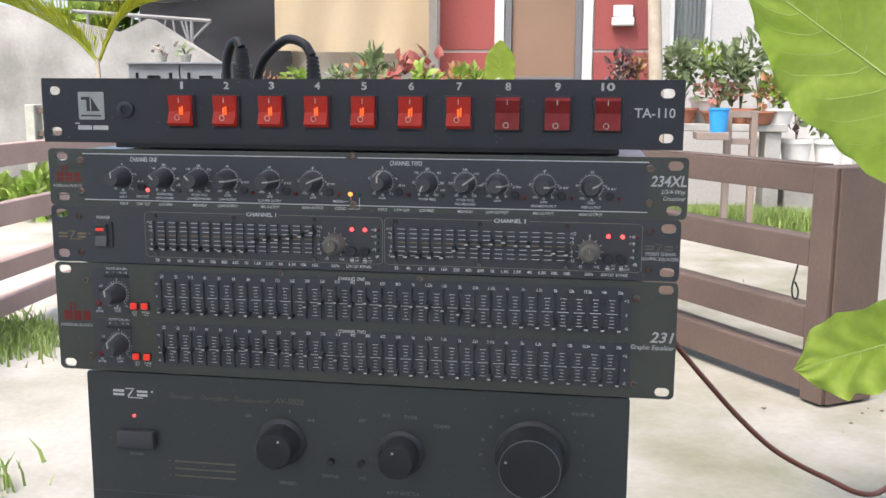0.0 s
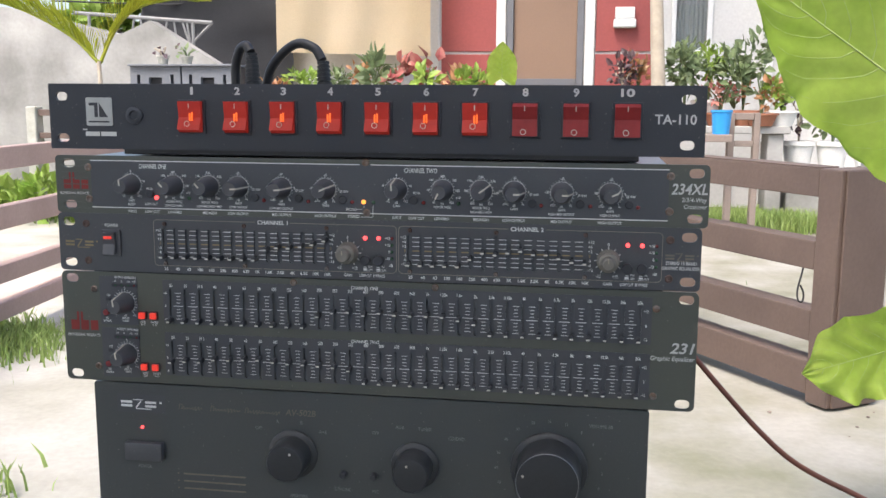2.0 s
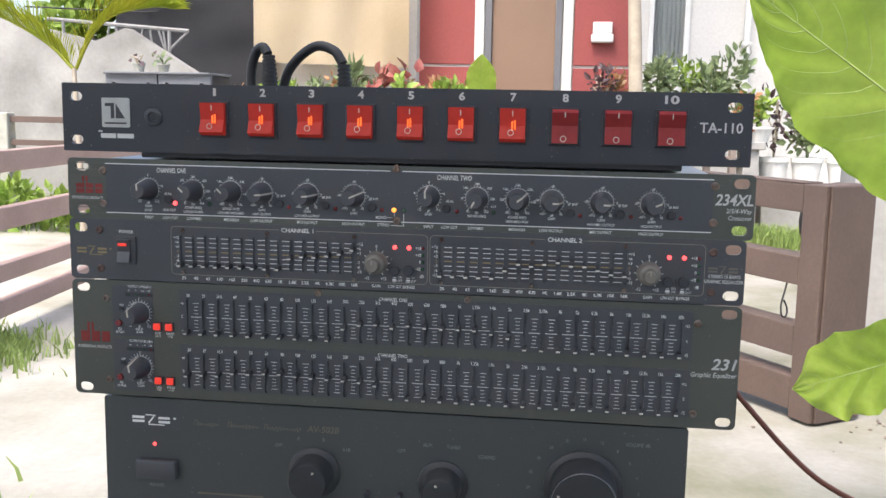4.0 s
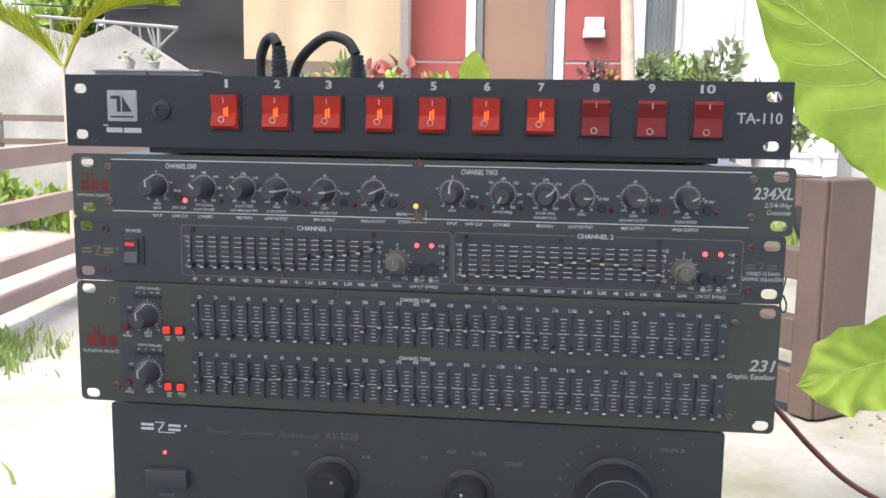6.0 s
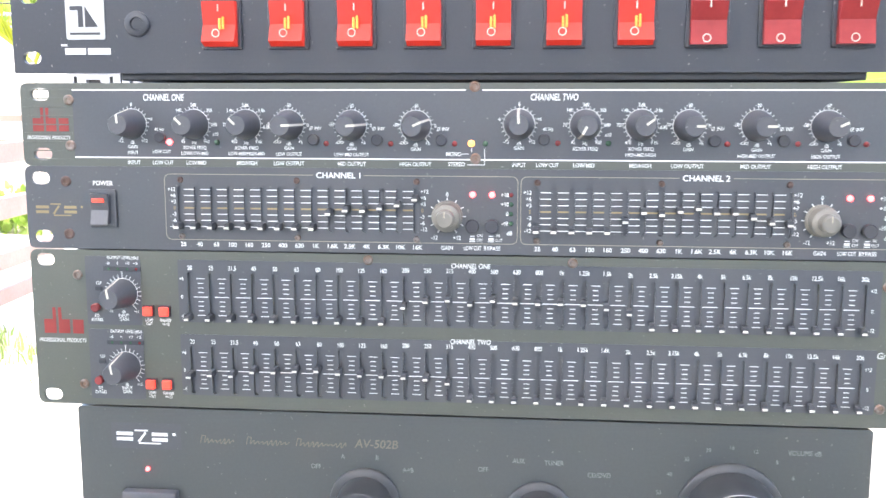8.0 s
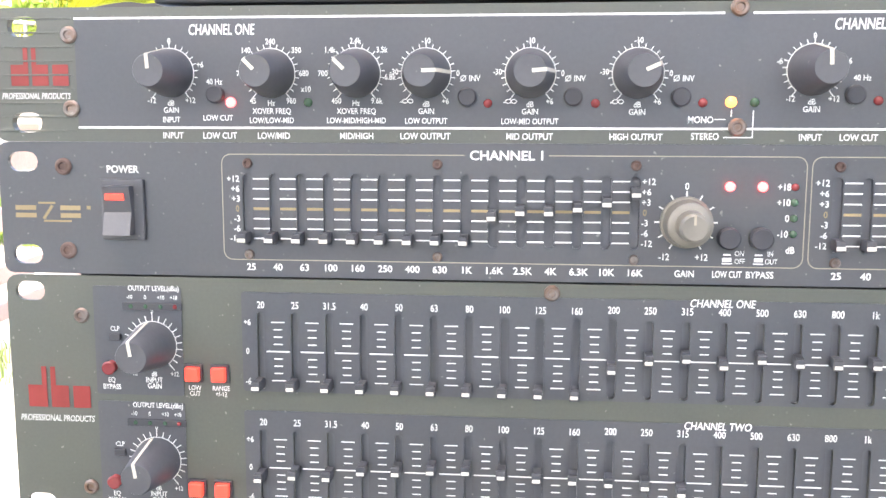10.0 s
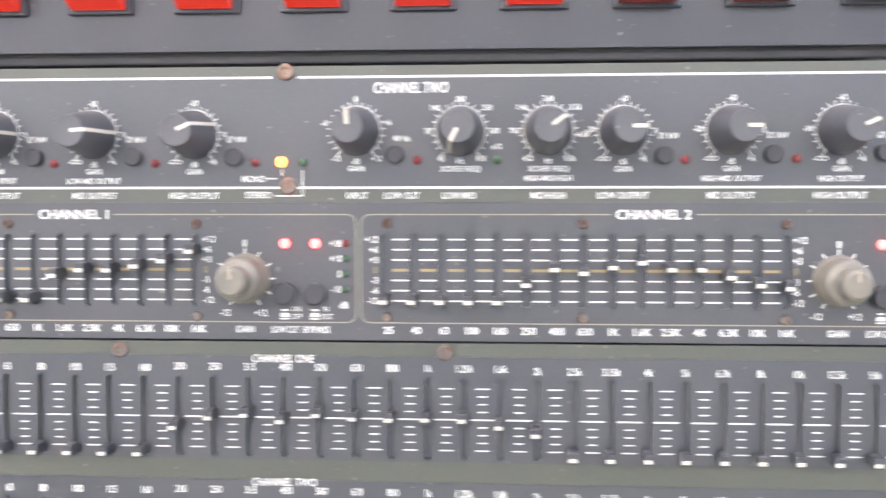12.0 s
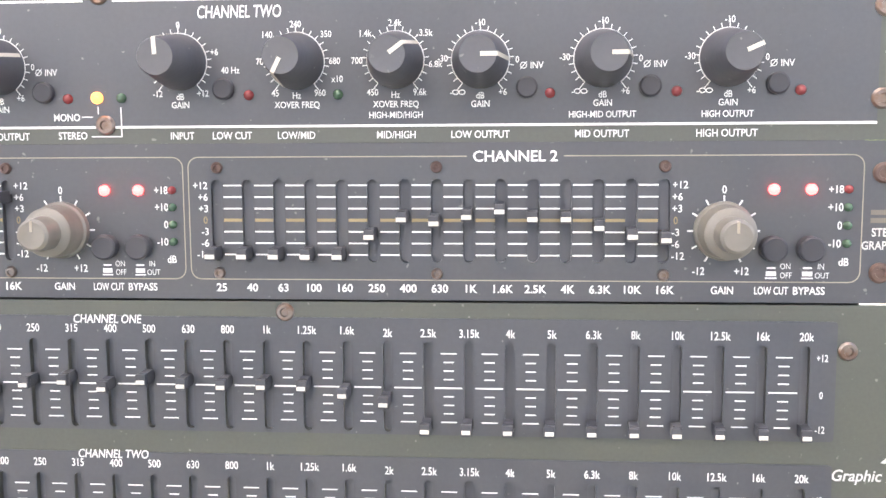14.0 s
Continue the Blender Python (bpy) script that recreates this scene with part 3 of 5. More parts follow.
potted((2.16, 8.0), 0.42, 0.18, "leaf_lime", "white_pot", "yellow-green potted plant on the ledge", 130, 0.08, 26, 0.40, pot_h=0.26)

# pale trunk beside the red panel
bm = bmesh.new()
tube(bm, spline([(0.50, 7.6, 0), (0.49, 7.6, 0.8), (0.45, 7.6, 1.5), (0.42, 7.6, 2.3), (0.50, 7.6, 3.2)], 8), 0.05, 12,
     radii=[0.065 - 0.0008 * k for k in range(33)])
tree = thing("young_tree", (0.50, 7.6, 0), "slim pale young tree trunk before the house", "tree")
part("trunk", bm, "bark", tree, smooth=60)
bm = bmesh.new()
leaf_cloud(bm, (0.5, 7.6, 3.5), (0.7, 0.7, 0.5), 300, 0.16, random.Random(31))
part("crown", bm, "leaf_green", tree)
for dx in (-0.2, 0.25):
    bm = bmesh.new()
    tube(bm, [(0.49, 7.6, 2.9), (0.49 + dx, 7.6, 3.5)], 0.025, 8)
    part("limb", bm, "bark", tree, smooth=60)
settle(tree)

# blue tub hung on the fence
bm = bmesh.new()
lathe(bm, (0.855, 6.78, 0.75), (0, 0, 1), [(0.056, 0), (0.068, 0.145), (0.075, 0.15), (0.075, 0.163), (0.065, 0.163), (0.052, 0.01), (0, 0.01)], 24)
tub = thing("tub", (0.855, 6.78, 0.75), "bright blue plastic tub on the grey fence", "tub")
part("bowl", bm, "blue_plastic", tub, smooth=40)
settle(tub)
bm = bmesh.new()
box(bm, 0.70, 0.918, 6.66, 6.92, 0.70, 0.75, 0.004)
tagged(part("shelf", bm, "old_wood"), "small weathered shelf on the fence", "shelf")

# palm by the boundary wall
palm = thing("palm", (-3.25, 6.0, 0), "young yellow-green palm by the boundary wall", "palm")
bm = bmesh.new()
tube(bm, spline([(-3.25, 6.0, 0), (-3.26, 6.0, 0.6), (-3.278, 6.0, 1.215)], 6), 0.02, 10, radii=[0.026 - 0.001 * k for k in range(13)])
part("trunk", bm, "bark", palm, "slim pale ringed trunk", smooth=60)
rp = random.Random(8)
ARCS = (((-0.15, 0.145), (-0.294, 0.252), (-0.457, 0.336), (-0.64, 0.39), (-0.95, 0.40)),
        ((0.083, 0.16), (0.204, 0.272), (0.371, 0.353), (0.631, 0.388), (0.80, 0.37)))
for j, arc in enumerate(ARCS):
    o = Vector((-3.278, 6.0 + 0.02 * j, 1.205))
    rach = spline([o] + [o + Vector((dx, -0.06 * k, dz)) for k, (dx, dz) in enumerate(arc)], 14)
    bm = bmesh.new()
    tube(bm, rach, 0.01, 6, radii=[0.013 * (1 - 0.8 * i / len(rach)) for i in range(len(rach))])
    frond = part("frond", bm, "leaf_palm", palm, smooth=60)
    bm = bmesh.new()
    for i in range(2, len(rach) - 1):
        d = (rach[i + 1] - rach[i - 1]).normalized()
        lift = Vector((0, 1, 0)).cross(d)
        lift = lift if lift.z > 0 else -lift
        for sg, rise in ((1, 1.0), (-1, 0.62), (1, 0.28)):
            ll = 0.33 * math.sin(math.pi * (0.16 + 0.76 * i / len(rach))) * rp.uniform(0.85, 1.1)
            p = rach[i]
            way = (d * 0.85 + lift * rise * rp.uniform(0.8, 1.2) + Vector((0, 0.35 * sg + rp.uniform(-0.1, 0.1), 0))).normalized()
            mid = p + way * ll * 0.5
            e = p + way * ll + Vector((0, 0, -0.16 * ll))
            w = lift.lerp(d, 0.5).normalized() * 0.015
            q = [bm.verts.new(c) for c in (p - w * 0.6, p + w * 0.6, mid + w, mid - w, e)]
            bm.faces.new((q[0], q[1], q[2], q[3]))
            bm.faces.new((q[3], q[2], q[4]))
    tagged(part("leaflet_fringe", bm, "leaf_palm", frond), kind="stuff")
settle(palm)

# trees behind the boundary wall
for k, (x, y, z, r) in enumerate(((-5.4, 10.5, 2.6, 1.0), (-4.2, 11.0, 2.9, 1.1), (-7.5, 10.5, 2.8, 1.4), (-4.95, 9.7, 2.0, 0.75))):
    tr = thing("tree", (x, y, 0), "leafy green tree behind the boundary wall", "tree", "trees behind the wall")
    bm = bmesh.new()
    tube(bm, [(x, y, 0), (x + 0.1, y, 1.4), (x, y, z)], 0.1, 10, radii=[0.12, 0.09, 0.04])
    part("trunk", bm, "bark", tr, smooth=60)
    for s in (-1, 1):
        bm = bmesh.new()
        tube(bm, [(x + 0.08, y, 1.5), (x + s * r * 0.6, y + 0.2 * s, z)], 0.04, 8, radii=[0.05, 0.02])
        part("limb", bm, "bark", tr, smooth=60)
    bm = bmesh.new()
    rt = random.Random(60 + k)
    for _ in range(9):
        leaf_cloud(bm, (x + rt.uniform(-r, r) * 0.7, y + rt.uniform(-r, r) * 0.5, z + rt.uniform(-0.5, 0.7)), (r * 0.4, r * 0.4, r * 0.3), 130, 0.16, rt)
    part("crown", bm, "leaf_lime", tr)
    settle(tr)


def grass_patch(x0, x1, y0, y1, count, tall, seed, label):
    rnd = random.Random(seed)
    bm = bmesh.new()
    for _ in range(count):
        a, b = rnd.gauss(0.5, 0.22), rnd.gauss(0.5, 0.22)
        x, y = x0 + (x1 - x0) * a, y0 + (y1 - y0) * b
        h = tall * rnd.uniform(0.35, 1.1)
        th = rnd.uniform(0, 6.28)
        w = Vector((math.cos(th), math.sin(th), 0)) * rnd.uniform(0.003, 0.007)
        bend = Vector((rnd.uniform(-0.5, 0.5), rnd.uniform(-0.5, 0.5), 0)) * h
        p = Vector((x, y, -0.02))
        m1 = p + Vector((0, 0, h * 0.55)) + bend * 0.3
        q = [bm.verts.new(c) for c in (p - w, p + w, m1 + w * 0.8, m1 - w * 0.8, p + Vector((0, 0, h)) + bend)]
        bm.faces.new(q[:4])
        bm.faces.new((q[3], q[2], q[4]))
    tagged(part("grass", bm, "grass"), label, "grass", kind="stuff")


grass_patch(-2.85, -2.05, 2.95, 3.75, 2600, 0.10, 41, "patch of bright green grass on the concrete")
grass_patch(0.4, 2.0, 7.3, 8.0, 8000, 0.17, 42, "strip of green grass beyond the gate")
grass_patch(-5.9, -3.6, 6.9, 7.9, 5000, 0.24, 43, "green weeds along the boundary wall")
grass_patch(-1.9, -1.45, 1.7, 2.2, 1200, 0.10, 44, "patch of bright green grass on the concrete")
grass_patch(-1.4, 0.5, 4.2, 6.0, 1000, 0.06, 45, "thin grass in the yard")

rw = random.Random(47)
bm = bmesh.new()
for _ in range(26):
    leaf_cloud(bm, (rw.uniform(-5.6, -3.7), rw.uniform(6.8, 7.05), rw.uniform(0.06, 0.26)), (0.17, 0.12, 0.13), 34, 0.10, rw, lean=0.7)
tagged(part("weeds", bm, "leaf_lime"), "bright green broad-leaved weeds by the boundary wall", "weeds", kind="stuff")

# loose stones and dirt by the gate foot
rs = random.Random(71)
bm = bmesh.new()
for _ in range(90):
    c = Vector((rs.gauss(1.02, 0.16), rs.gauss(3.35, 0.22), 0))
    r = rs.uniform(0.003, 0.008)
    vs = bmesh.ops.create_icosphere(bm, subdivisions=1, radius=r)["verts"]
    for v in vs:
        v.co = c + Vector((v.co.x * rs.uniform(0.8, 1.3), v.co.y * rs.uniform(0.8, 1.3), v.co.z * 0.6 + r * 0.2 - 0.006))
tagged(part("stones", bm, "old_wood"), "loose dark stones and dirt by the gate", "stones", kind="stuff")

# speakers behind the yard
for k, x in enumerate((-3.122, -2.729)):
    sp = thing("loudspeaker", (x, 6.6, 0), "grey horn-loaded loudspeaker cabinet", "loudspeaker", "grey loudspeakers")
    bm = bmesh.new()
    prism(bm, [(x - 0.19, 0.0), (x + 0.19, 0.0), (x + 0.19, 1.197), (x - 0.19, 1.197)],
          [[(x - 0.14, 0.72), (x - 0.115, 0.72), (x - 0.115, 1.14), (x - 0.14, 1.14)],
           [(x + 0.115, 0.72), (x + 0.14, 0.72), (x + 0.14, 1.14), (x + 0.115, 1.14)],
           [(x - 0.05, 0.95), (x + 0.05, 0.95), (x + 0.05, 1.12), (x - 0.05, 1.12)]], 0.04, lambda a, b, c: Vector((a, 6.5 - c, b)))
    part("baffle", bm, "grey_box", sp)
    bm = bmesh.new()
    box(bm, x - 0.189, x + 0.189, 6.541, 6.9, 0, 1.196, 0.008)
    part("cabinet", bm, "dark_box", sp)
    bm = bmesh.new()
    box(bm, x - 0.195, x + 0.195, 6.47, 6.92, 1.198, 1.213, 0.004)
    part("top_panel", bm, "grey_box", sp)
    settle(sp)

# sparse plants in small pots on the loudspeakers
potted((-3.16, 6.72), 0.10, 0.13, "leaf_dark", "post_paint", "sparse dark seedling in a small stained pot on a loudspeaker", 14, 0.05, 81, 1.213, 4, pot_h=0.07, slim=0.36)
potted((-2.98, 6.74), 0.10, 0.12, "leaf_green", "post_paint", "sparse green seedling in a small stained pot on a loudspeaker", 14, 0.05, 82, 1.213, 4, pot_h=0.065, slim=0.34)

# motorcycle beyond the gate
mo = thing("motorcycle", (1.55, 6.2, 0), "parked dark motorcycle with red and orange panels", "motorcycle")
for x in (1.30, 1.95):
    bm = bmesh.new()
    ring = [(x + 0.24 * math.cos(a), 6.2, 0.28 + 0.24 * math.sin(a)) for a in (2 * math.pi * k / 24 for k in range(25))]
    tube(bm, ring, 0.04, 8, cap=False)
    wheel = part("wheel", bm, "rubber", mo, smooth=60)
    bm = bmesh.new()
    tube(bm, [(x, 6.16, 0.28), (x, 6.24, 0.28)], 0.17, 18)
    part("rim", bm, "chrome", wheel)
bm = bmesh.new()
tube(bm, spline([(1.38, 6.2, 0.40), (1.55, 6.2, 0.50), (1.80, 6.2, 0.62), (2.05, 6.2, 0.66)], 5), 0.09, 12)
part("body", bm, "dark_box", mo, smooth=60)
bm = bmesh.new()
tube(bm, spline([(1.62, 6.2, 0.66), (1.85, 6.2, 0.70), (2.1, 6.2, 0.76)], 5), 0.07, 12)
part("seat", bm, "rubber", mo, smooth=60)
bm = bmesh.new()
tube(bm, spline([(1.50, 6.17, 0.36), (1.54, 6.15, 0.50), (1.60, 6.16, 0.66)], 5), 0.075, 12)
part("front_shield", bm, "moto_red", mo, smooth=60)
bm = bmesh.new()
tube(bm, spline([(1.58, 6.1, 0.50), (1.70, 6.09, 0.58), (1.90, 6.1, 0.62)], 5), 0.045, 10)
part("side_panel", bm, "moto_orange", mo, smooth=60)
bm = bmesh.new()
tube(bm, spline([(1.40, 5.90, 0.90), (1.48, 6.05, 0.88), (1.48, 6.35, 0.88), (1.40, 6.5, 0.90)], 5), 0.014, 8)
part("handlebar", bm, "rubber", mo, smooth=60)
settle(mo)
mo.location.x += 0.52
mo.location.y += 0.5


# ---- the stack of audio units: places in millimetres, u across, v up, d towards the viewer ----
XC, Y0, ZB = -0.1787, 0.66, 0.782
M["panel_black"] = material("panel_black", (0.050, 0.053, 0.060), 0.36, second=(0.061, 0.064, 0.071), scale=14, fine=700, bump=0.04, spec=0.9, dust=0.5)
M["panel_olive"] = material("panel_olive", (0.068, 0.074, 0.060), 0.42, second=(0.080, 0.086, 0.069), scale=10, fine=900, bump=0.06, spec=0.8, dust=0.5)
M["panel_inset"] = material("panel_inset", (0.048, 0.052, 0.061), 0.34, second=(0.060, 0.063, 0.072), scale=16, fine=800, bump=0.03, spec=0.9, dust=0.6)
M["panel_amp"] = material("panel_amp", (0.045, 0.051, 0.052), 0.36, second=(0.053, 0.059, 0.060), scale=9, fine=600, bump=0.05, spec=0.9, dust=0.5)
M["chassis"] = material("chassis", (0.03, 0.03, 0.032), 0.5, scale=12)
M["zinc"] = material("zinc", (0.55, 0.56, 0.58), 0.35, metal=1.0, scale=20, fine=200)
M["print_white"] = material("print_white", (0.80, 0.80, 0.78), 0.6, scale=60, mix=0.25, bump=0)
M["print_grey"] = material("print_grey", (0.60, 0.60, 0.58), 0.6, scale=60, mix=0.25, bump=0)
M["print_faint"] = material("print_faint", (0.26, 0.27, 0.27), 0.6, scale=60, bump=0)
M["print_gold"] = material("print_gold", (0.31, 0.235, 0.125), 0.5, scale=60, bump=0)
M["print_pale"] = material("print_pale", (0.36, 0.32, 0.25), 0.5, scale=60, bump=0)
M["print_script"] = material("print_script", (0.19, 0.165, 0.135), 0.6, scale=60, bump=0)
M["print_red"] = material("print_red", (0.25, 0.03, 0.026), 0.5, second=(0.15, 0.015, 0.012), scale=60, bump=0)
M["badge"] = material("badge", (0.50, 0.51, 0.49), 0.4, metal=0.3, scale=90)
M["knob_amp"] = material("knob_amp", (0.030, 0.032, 0.034), 0.38, second=(0.04, 0.042, 0.044), scale=30, fine=400, bump=0.05)
M["panel_top"] = material("panel_top", (0.031, 0.034, 0.042), 0.38, second=(0.037, 0.040, 0.048), scale=12, fine=700, bump=0.03, spec=0.6, dust=0.5)
M["knob_black"] = material("knob_black", (0.058, 0.060, 0.068), 0.45, second=(0.062, 0.064, 0.071), scale=40, fine=500, bump=0.1, spec=0.8, dust=0.4)
M["knob_grey"] = material("knob_grey", (0.19, 0.178, 0.152), 0.45, second=(0.14, 0.13, 0.11), scale=120, mix=0.8)
M["slot_grey"] = material("slot_grey", (0.105, 0.11, 0.122), 0.6, second=(0.085, 0.09, 0.10), scale=40, dust=0.3)
M["fader_black"] = material("fader_black", (0.062, 0.064, 0.072), 0.5, scale=60)
M["button_black"] = material("button_black", (0.046, 0.048, 0.056), 0.5, scale=50)
M["ring_dark"] = material("ring_dark", (0.24, 0.245, 0.25), 0.35, metal=0.7)
M["hole_dark"] = material("hole_dark", (0.044, 0.045, 0.052), 0.5)
M["pointer"] = material("pointer", (0.62, 0.58, 0.49), 0.5, scale=80, bump=0)
M["fader_tip"] = material("fader_tip", (0.64, 0.62, 0.55), 0.5, scale=80, bump=0)
M["screw"] = material("screw", (0.26, 0.23, 0.21), 0.4, metal=0.9, second=(0.20, 0.11, 0.07), scale=300, mix=0.9)
M["screw_rust"] = material("screw_rust", (0.15, 0.105, 0.09), 0.6, metal=0.5, second=(0.10, 0.06, 0.05), scale=300, mix=0.9)
M["led_red_on"] = material("led_red_on", (0.5, 0.03, 0.03), 0.3, glow=(1.0, 0.055, 0.055), power=1.6)
M["led_amber_on"] = material("led_amber_on", (0.6, 0.3, 0.03), 0.3, glow=(1.0, 0.26, 0.045), power=0.85)
M["led_red_off"] = material("led_red_off", (0.22, 0.04, 0.042), 0.25)
M["led_green_off"] = material("led_green_off", (0.06, 0.12, 0.075), 0.25)
M["rocker_red"] = material("rocker_red", (0.34, 0.022, 0.015), 0.42, scale=200, glow=(1.0, 0.045, 0.015), power=0.045)
M["rocker_off"] = material("rocker_off", (0.30, 0.030, 0.030), 0.45, scale=200, spec=0.3)
M["neon"] = material("neon", (0.8, 0.2, 0.05), 0.4, glow=(1.0, 0.13, 0.015), power=0.36)
M["push_red"] = material("push_red", (0.5, 0.04, 0.03), 0.35, glow=(1.0, 0.055, 0.03), power=0.21)


def P(u, v, d=0.0):
    return Vector((XC + u / 1000, Y0 - d / 1000, ZB + v / 1000))


def rounded(u0, u1, v0, v1, r, seg=4):
    out = []
    for cu, cv, a0 in ((u1 - r, v0 + r, -90), (u1 - r, v1 - r, 0), (u0 + r, v1 - r, 90), (u0 + r, v0 + r, 180)):
        for k in range(seg + 1):
            a = radians(a0 + 90 * k / seg)
            out.append((cu + r * math.cos(a), cv + r * math.sin(a)))
    return out


def stadium(u, v, w, h):
    r = min(w, h) / 2 * 0.98
    return rounded(u - w / 2, u + w / 2, v - h / 2, v + h / 2, r, 3)


def plate(name, outline, holes, d0, d1, mat, parent, label=""):
    """A plate from depth d0 to d1 (d1 in front)."""
    bm = bmesh.new()
    prism(bm, outline, holes, (d1 - d0), lambda a, b, c: P(a, b, d1 + c))
    return part(name, bm, mat, parent, label)


def slab(bm, u0, u1, v0, v1, d0, d1, bevel=0.0):
    a, b = P(u0, v0, d1), P(u1, v1, d0)
    return box(bm, a.x, b.x, a.y, b.y, a.z, b.z, bevel / 1000)


def quad(bm, u0, u1, v0, v1, d=0.2):
    bm.faces.new([bm.verts.new(P(*q, d)) for q in ((u0, v0), (u1, v0), (u1, v1), (u0, v1))])


def stroke(bm, a, b, w, d=0.2):
    a, b = Vector(a), Vector(b)
    n = (b - a).normalized()
    n = Vector((-n.y, n.x)) * w / 2
    bm.faces.new([bm.verts.new(P(q.x, q.y, d)) for q in (a - n, b - n, b + n, a + n)])


GLYPHS = {}


def glyphs(text, shear=0.0, bold=0.0):
    key = (text, shear, bold)
    if key not in GLYPHS:
        c = bpy.data.curves.new("lettering", "FONT")
        c.body, c.align_x, c.shear, c.offset, c.resolution_u = text, "CENTER", shear, bold, 3
        ob = bpy.data.objects.new("lettering", c)
        scene.collection.objects.link(ob)
        dg = bpy.context.evaluated_depsgraph_get()
        me = bpy.data.meshes.new_from_object(ob.evaluated_get(dg))
        co = np.zeros(len(me.vertices) * 3)
        me.vertices.foreach_get("co", co)
        GLYPHS[key] = (co.reshape(-1, 3), [tuple(p.vertices) for p in me.polygons])
        bpy.data.objects.remove(ob)
        bpy.data.curves.remove(c)
        bpy.data.meshes.remove(me)
    return GLYPHS[key]


CAP = glyphs("H")[0][:, 1].max()


def write(bm, text, u, v, cap, d=0.22, wide=0.85, shear=0.0, bold=0.012, fit=None, align=0):
    """Letters cap millimetres high centred on (u, v); fit: width in millimetres; align -1: v, u is the left end, 1: the right."""
    co, polys = glyphs(text, shear, bold)
    s = cap / CAP
    lo, hi = co[:, 0].min(), co[:, 0].max()
    sx = fit / (hi - lo) if fit else s * wide
    mid = {0: (lo + hi) / 2, -1: lo, 1: hi}[align]
    vs = [bm.verts.new(P(u + (x - mid) * sx, v + (y - CAP / 2) * s, d)) for x, y, _ in co]
    for p in polys:
        try:
            bm.faces.new([vs[k] for k in p])
        except ValueError:
            pass


def plain_mark(bm, u0, u1, v0, v1, d=0.25):
    """A maker's mark as a row of plain blocks with a slanted bar and two thin lines."""
    w, h = u1 - u0, v1 - v0
    for a, b in ((0.0, 0.27), (0.58, 0.84)):
        quad(bm, u0 + a * w, u0 + b * w, v0, v0 + 0.38 * h, d)
        quad(bm, u0 + a * w, u0 + b * w, v0 + 0.62 * h, v1, d)
    stroke(bm, (u0 + 0.48 * w, v1), (u0 + 0.36 * w, v0 - 0.1 * h), 0.24 * h, d)
    quad(bm, u0 + 0.30 * w, u0 + 0.52 * w, v1 + 0.12 * h, v1 + 0.28 * h, d)
    quad(bm, u0 + 0.36 * w, u0 + 0.72 * w, v0 - 0.34 * h, v0 - 0.18 * h, d)
    quad(bm, u0 + 0.92 * w, u0 + 0.97 * w, v1 - 0.3 * h, v1, d)


def turned(name, u, v, d, profile, mat, parent, seg=24, label="", smooth=35):
    bm = bmesh.new()
    lathe(bm, P(u, v, d), (0, -1, 0), [(r / 1000, h / 1000) for r, h in profile], seg)
    return part(name, bm, mat, parent, label, smooth)


def screw(u, v, parent, r=2.2, d=0.0, mat="screw", hexed=True):
    ob = turned("screw", u, v, d, [(r, 0), (r, 0.5), (r * 0.8, 1.1), (r * 0.5, 1.1), (r * 0.42, 0.5), (0, 0.5)], mat, parent, 12 if hexed else 16)
    return ob


def led(u, v, parent, mat, r=1.5):
    return turned("indicator", u, v, 0, [(r, 0), (r, 0.8), (r * 0.75, 1.5), (r * 0.35, 1.9), (0, 2.0)], mat, parent, 14, smooth=70)


def pin(u, v, parent, r=2.6, h=3.2, mat="button_black"):
    return turned("push_button", u, v, 0, [(r, 0), (r, h - 0.5), (r - 0.5, h), (0, h - 0.2)], mat, parent, 18)


def small_knob(u, v, angle, parent, r=6.3, h=19.0, label=""):
    """A black knob with a white line over its top and down its side; angle clockwise from straight up."""
    k = turned("knob", u, v, 0, [(r + 1.6, 0), (r + 1.5, 2.0), (r - 1.2, h - 0.5), (r - 1.5, h), (0, h - 0.2)], "knob_black", parent, 30)
    a = radians(angle)
    dr = Vector((math.sin(a), math.cos(a)))
    nr = Vector((dr.y, -dr.x)) * 0.58
    bm = bmesh.new()
    pts = [(0.6, h + 0.1), (r - 1.4, h + 0.12), (r - 1.02, h - 0.5), (r + 1.72, 1.8)]
    for (r0, h0), (r1, h1) in zip(pts, pts[1:]):
        q = [Vector((u, v)) + dr * r0 - nr, Vector((u, v)) + dr * r0 + nr, Vector((u, v)) + dr * r1 + nr, Vector((u, v)) + dr * r1 - nr]
        bm.faces.new([bm.verts.new(P(c.x, c.y, hh)) for c, hh in zip(q, (h0, h0, h1, h1))])
    bmesh.ops.recalc_face_normals(bm, faces=list(bm.faces))
    part("pointer", bm, "pointer", k, "white pointer line")
    return k


def dial(bm, u, v, r0=8.1, r1=9.8, n=21, span=142, w=0.32, arc=True):
    for k in range(n):
        a = radians(-span + 2 * span * k / (n - 1))
        long = 0.9 if k in (0, n - 1, n // 2) else 0.0
        stroke(bm, (u + r0 * math.sin(a), v + r0 * math.cos(a)), (u + (r1 + long) * math.sin(a), v + (r1 + long) * math.cos(a)), w, 0.52)
    if arc:
        steps = 40
        for k in range(steps):
            a, b = (radians(-span + 2 * span * j / steps) for j in (k, k + 1))
            stroke(bm, (u + r0 * math.sin(a), v + r0 * math.cos(a)), (u + r0 * math.sin(b), v + r0 * math.cos(b)), 0.28, 0.52)


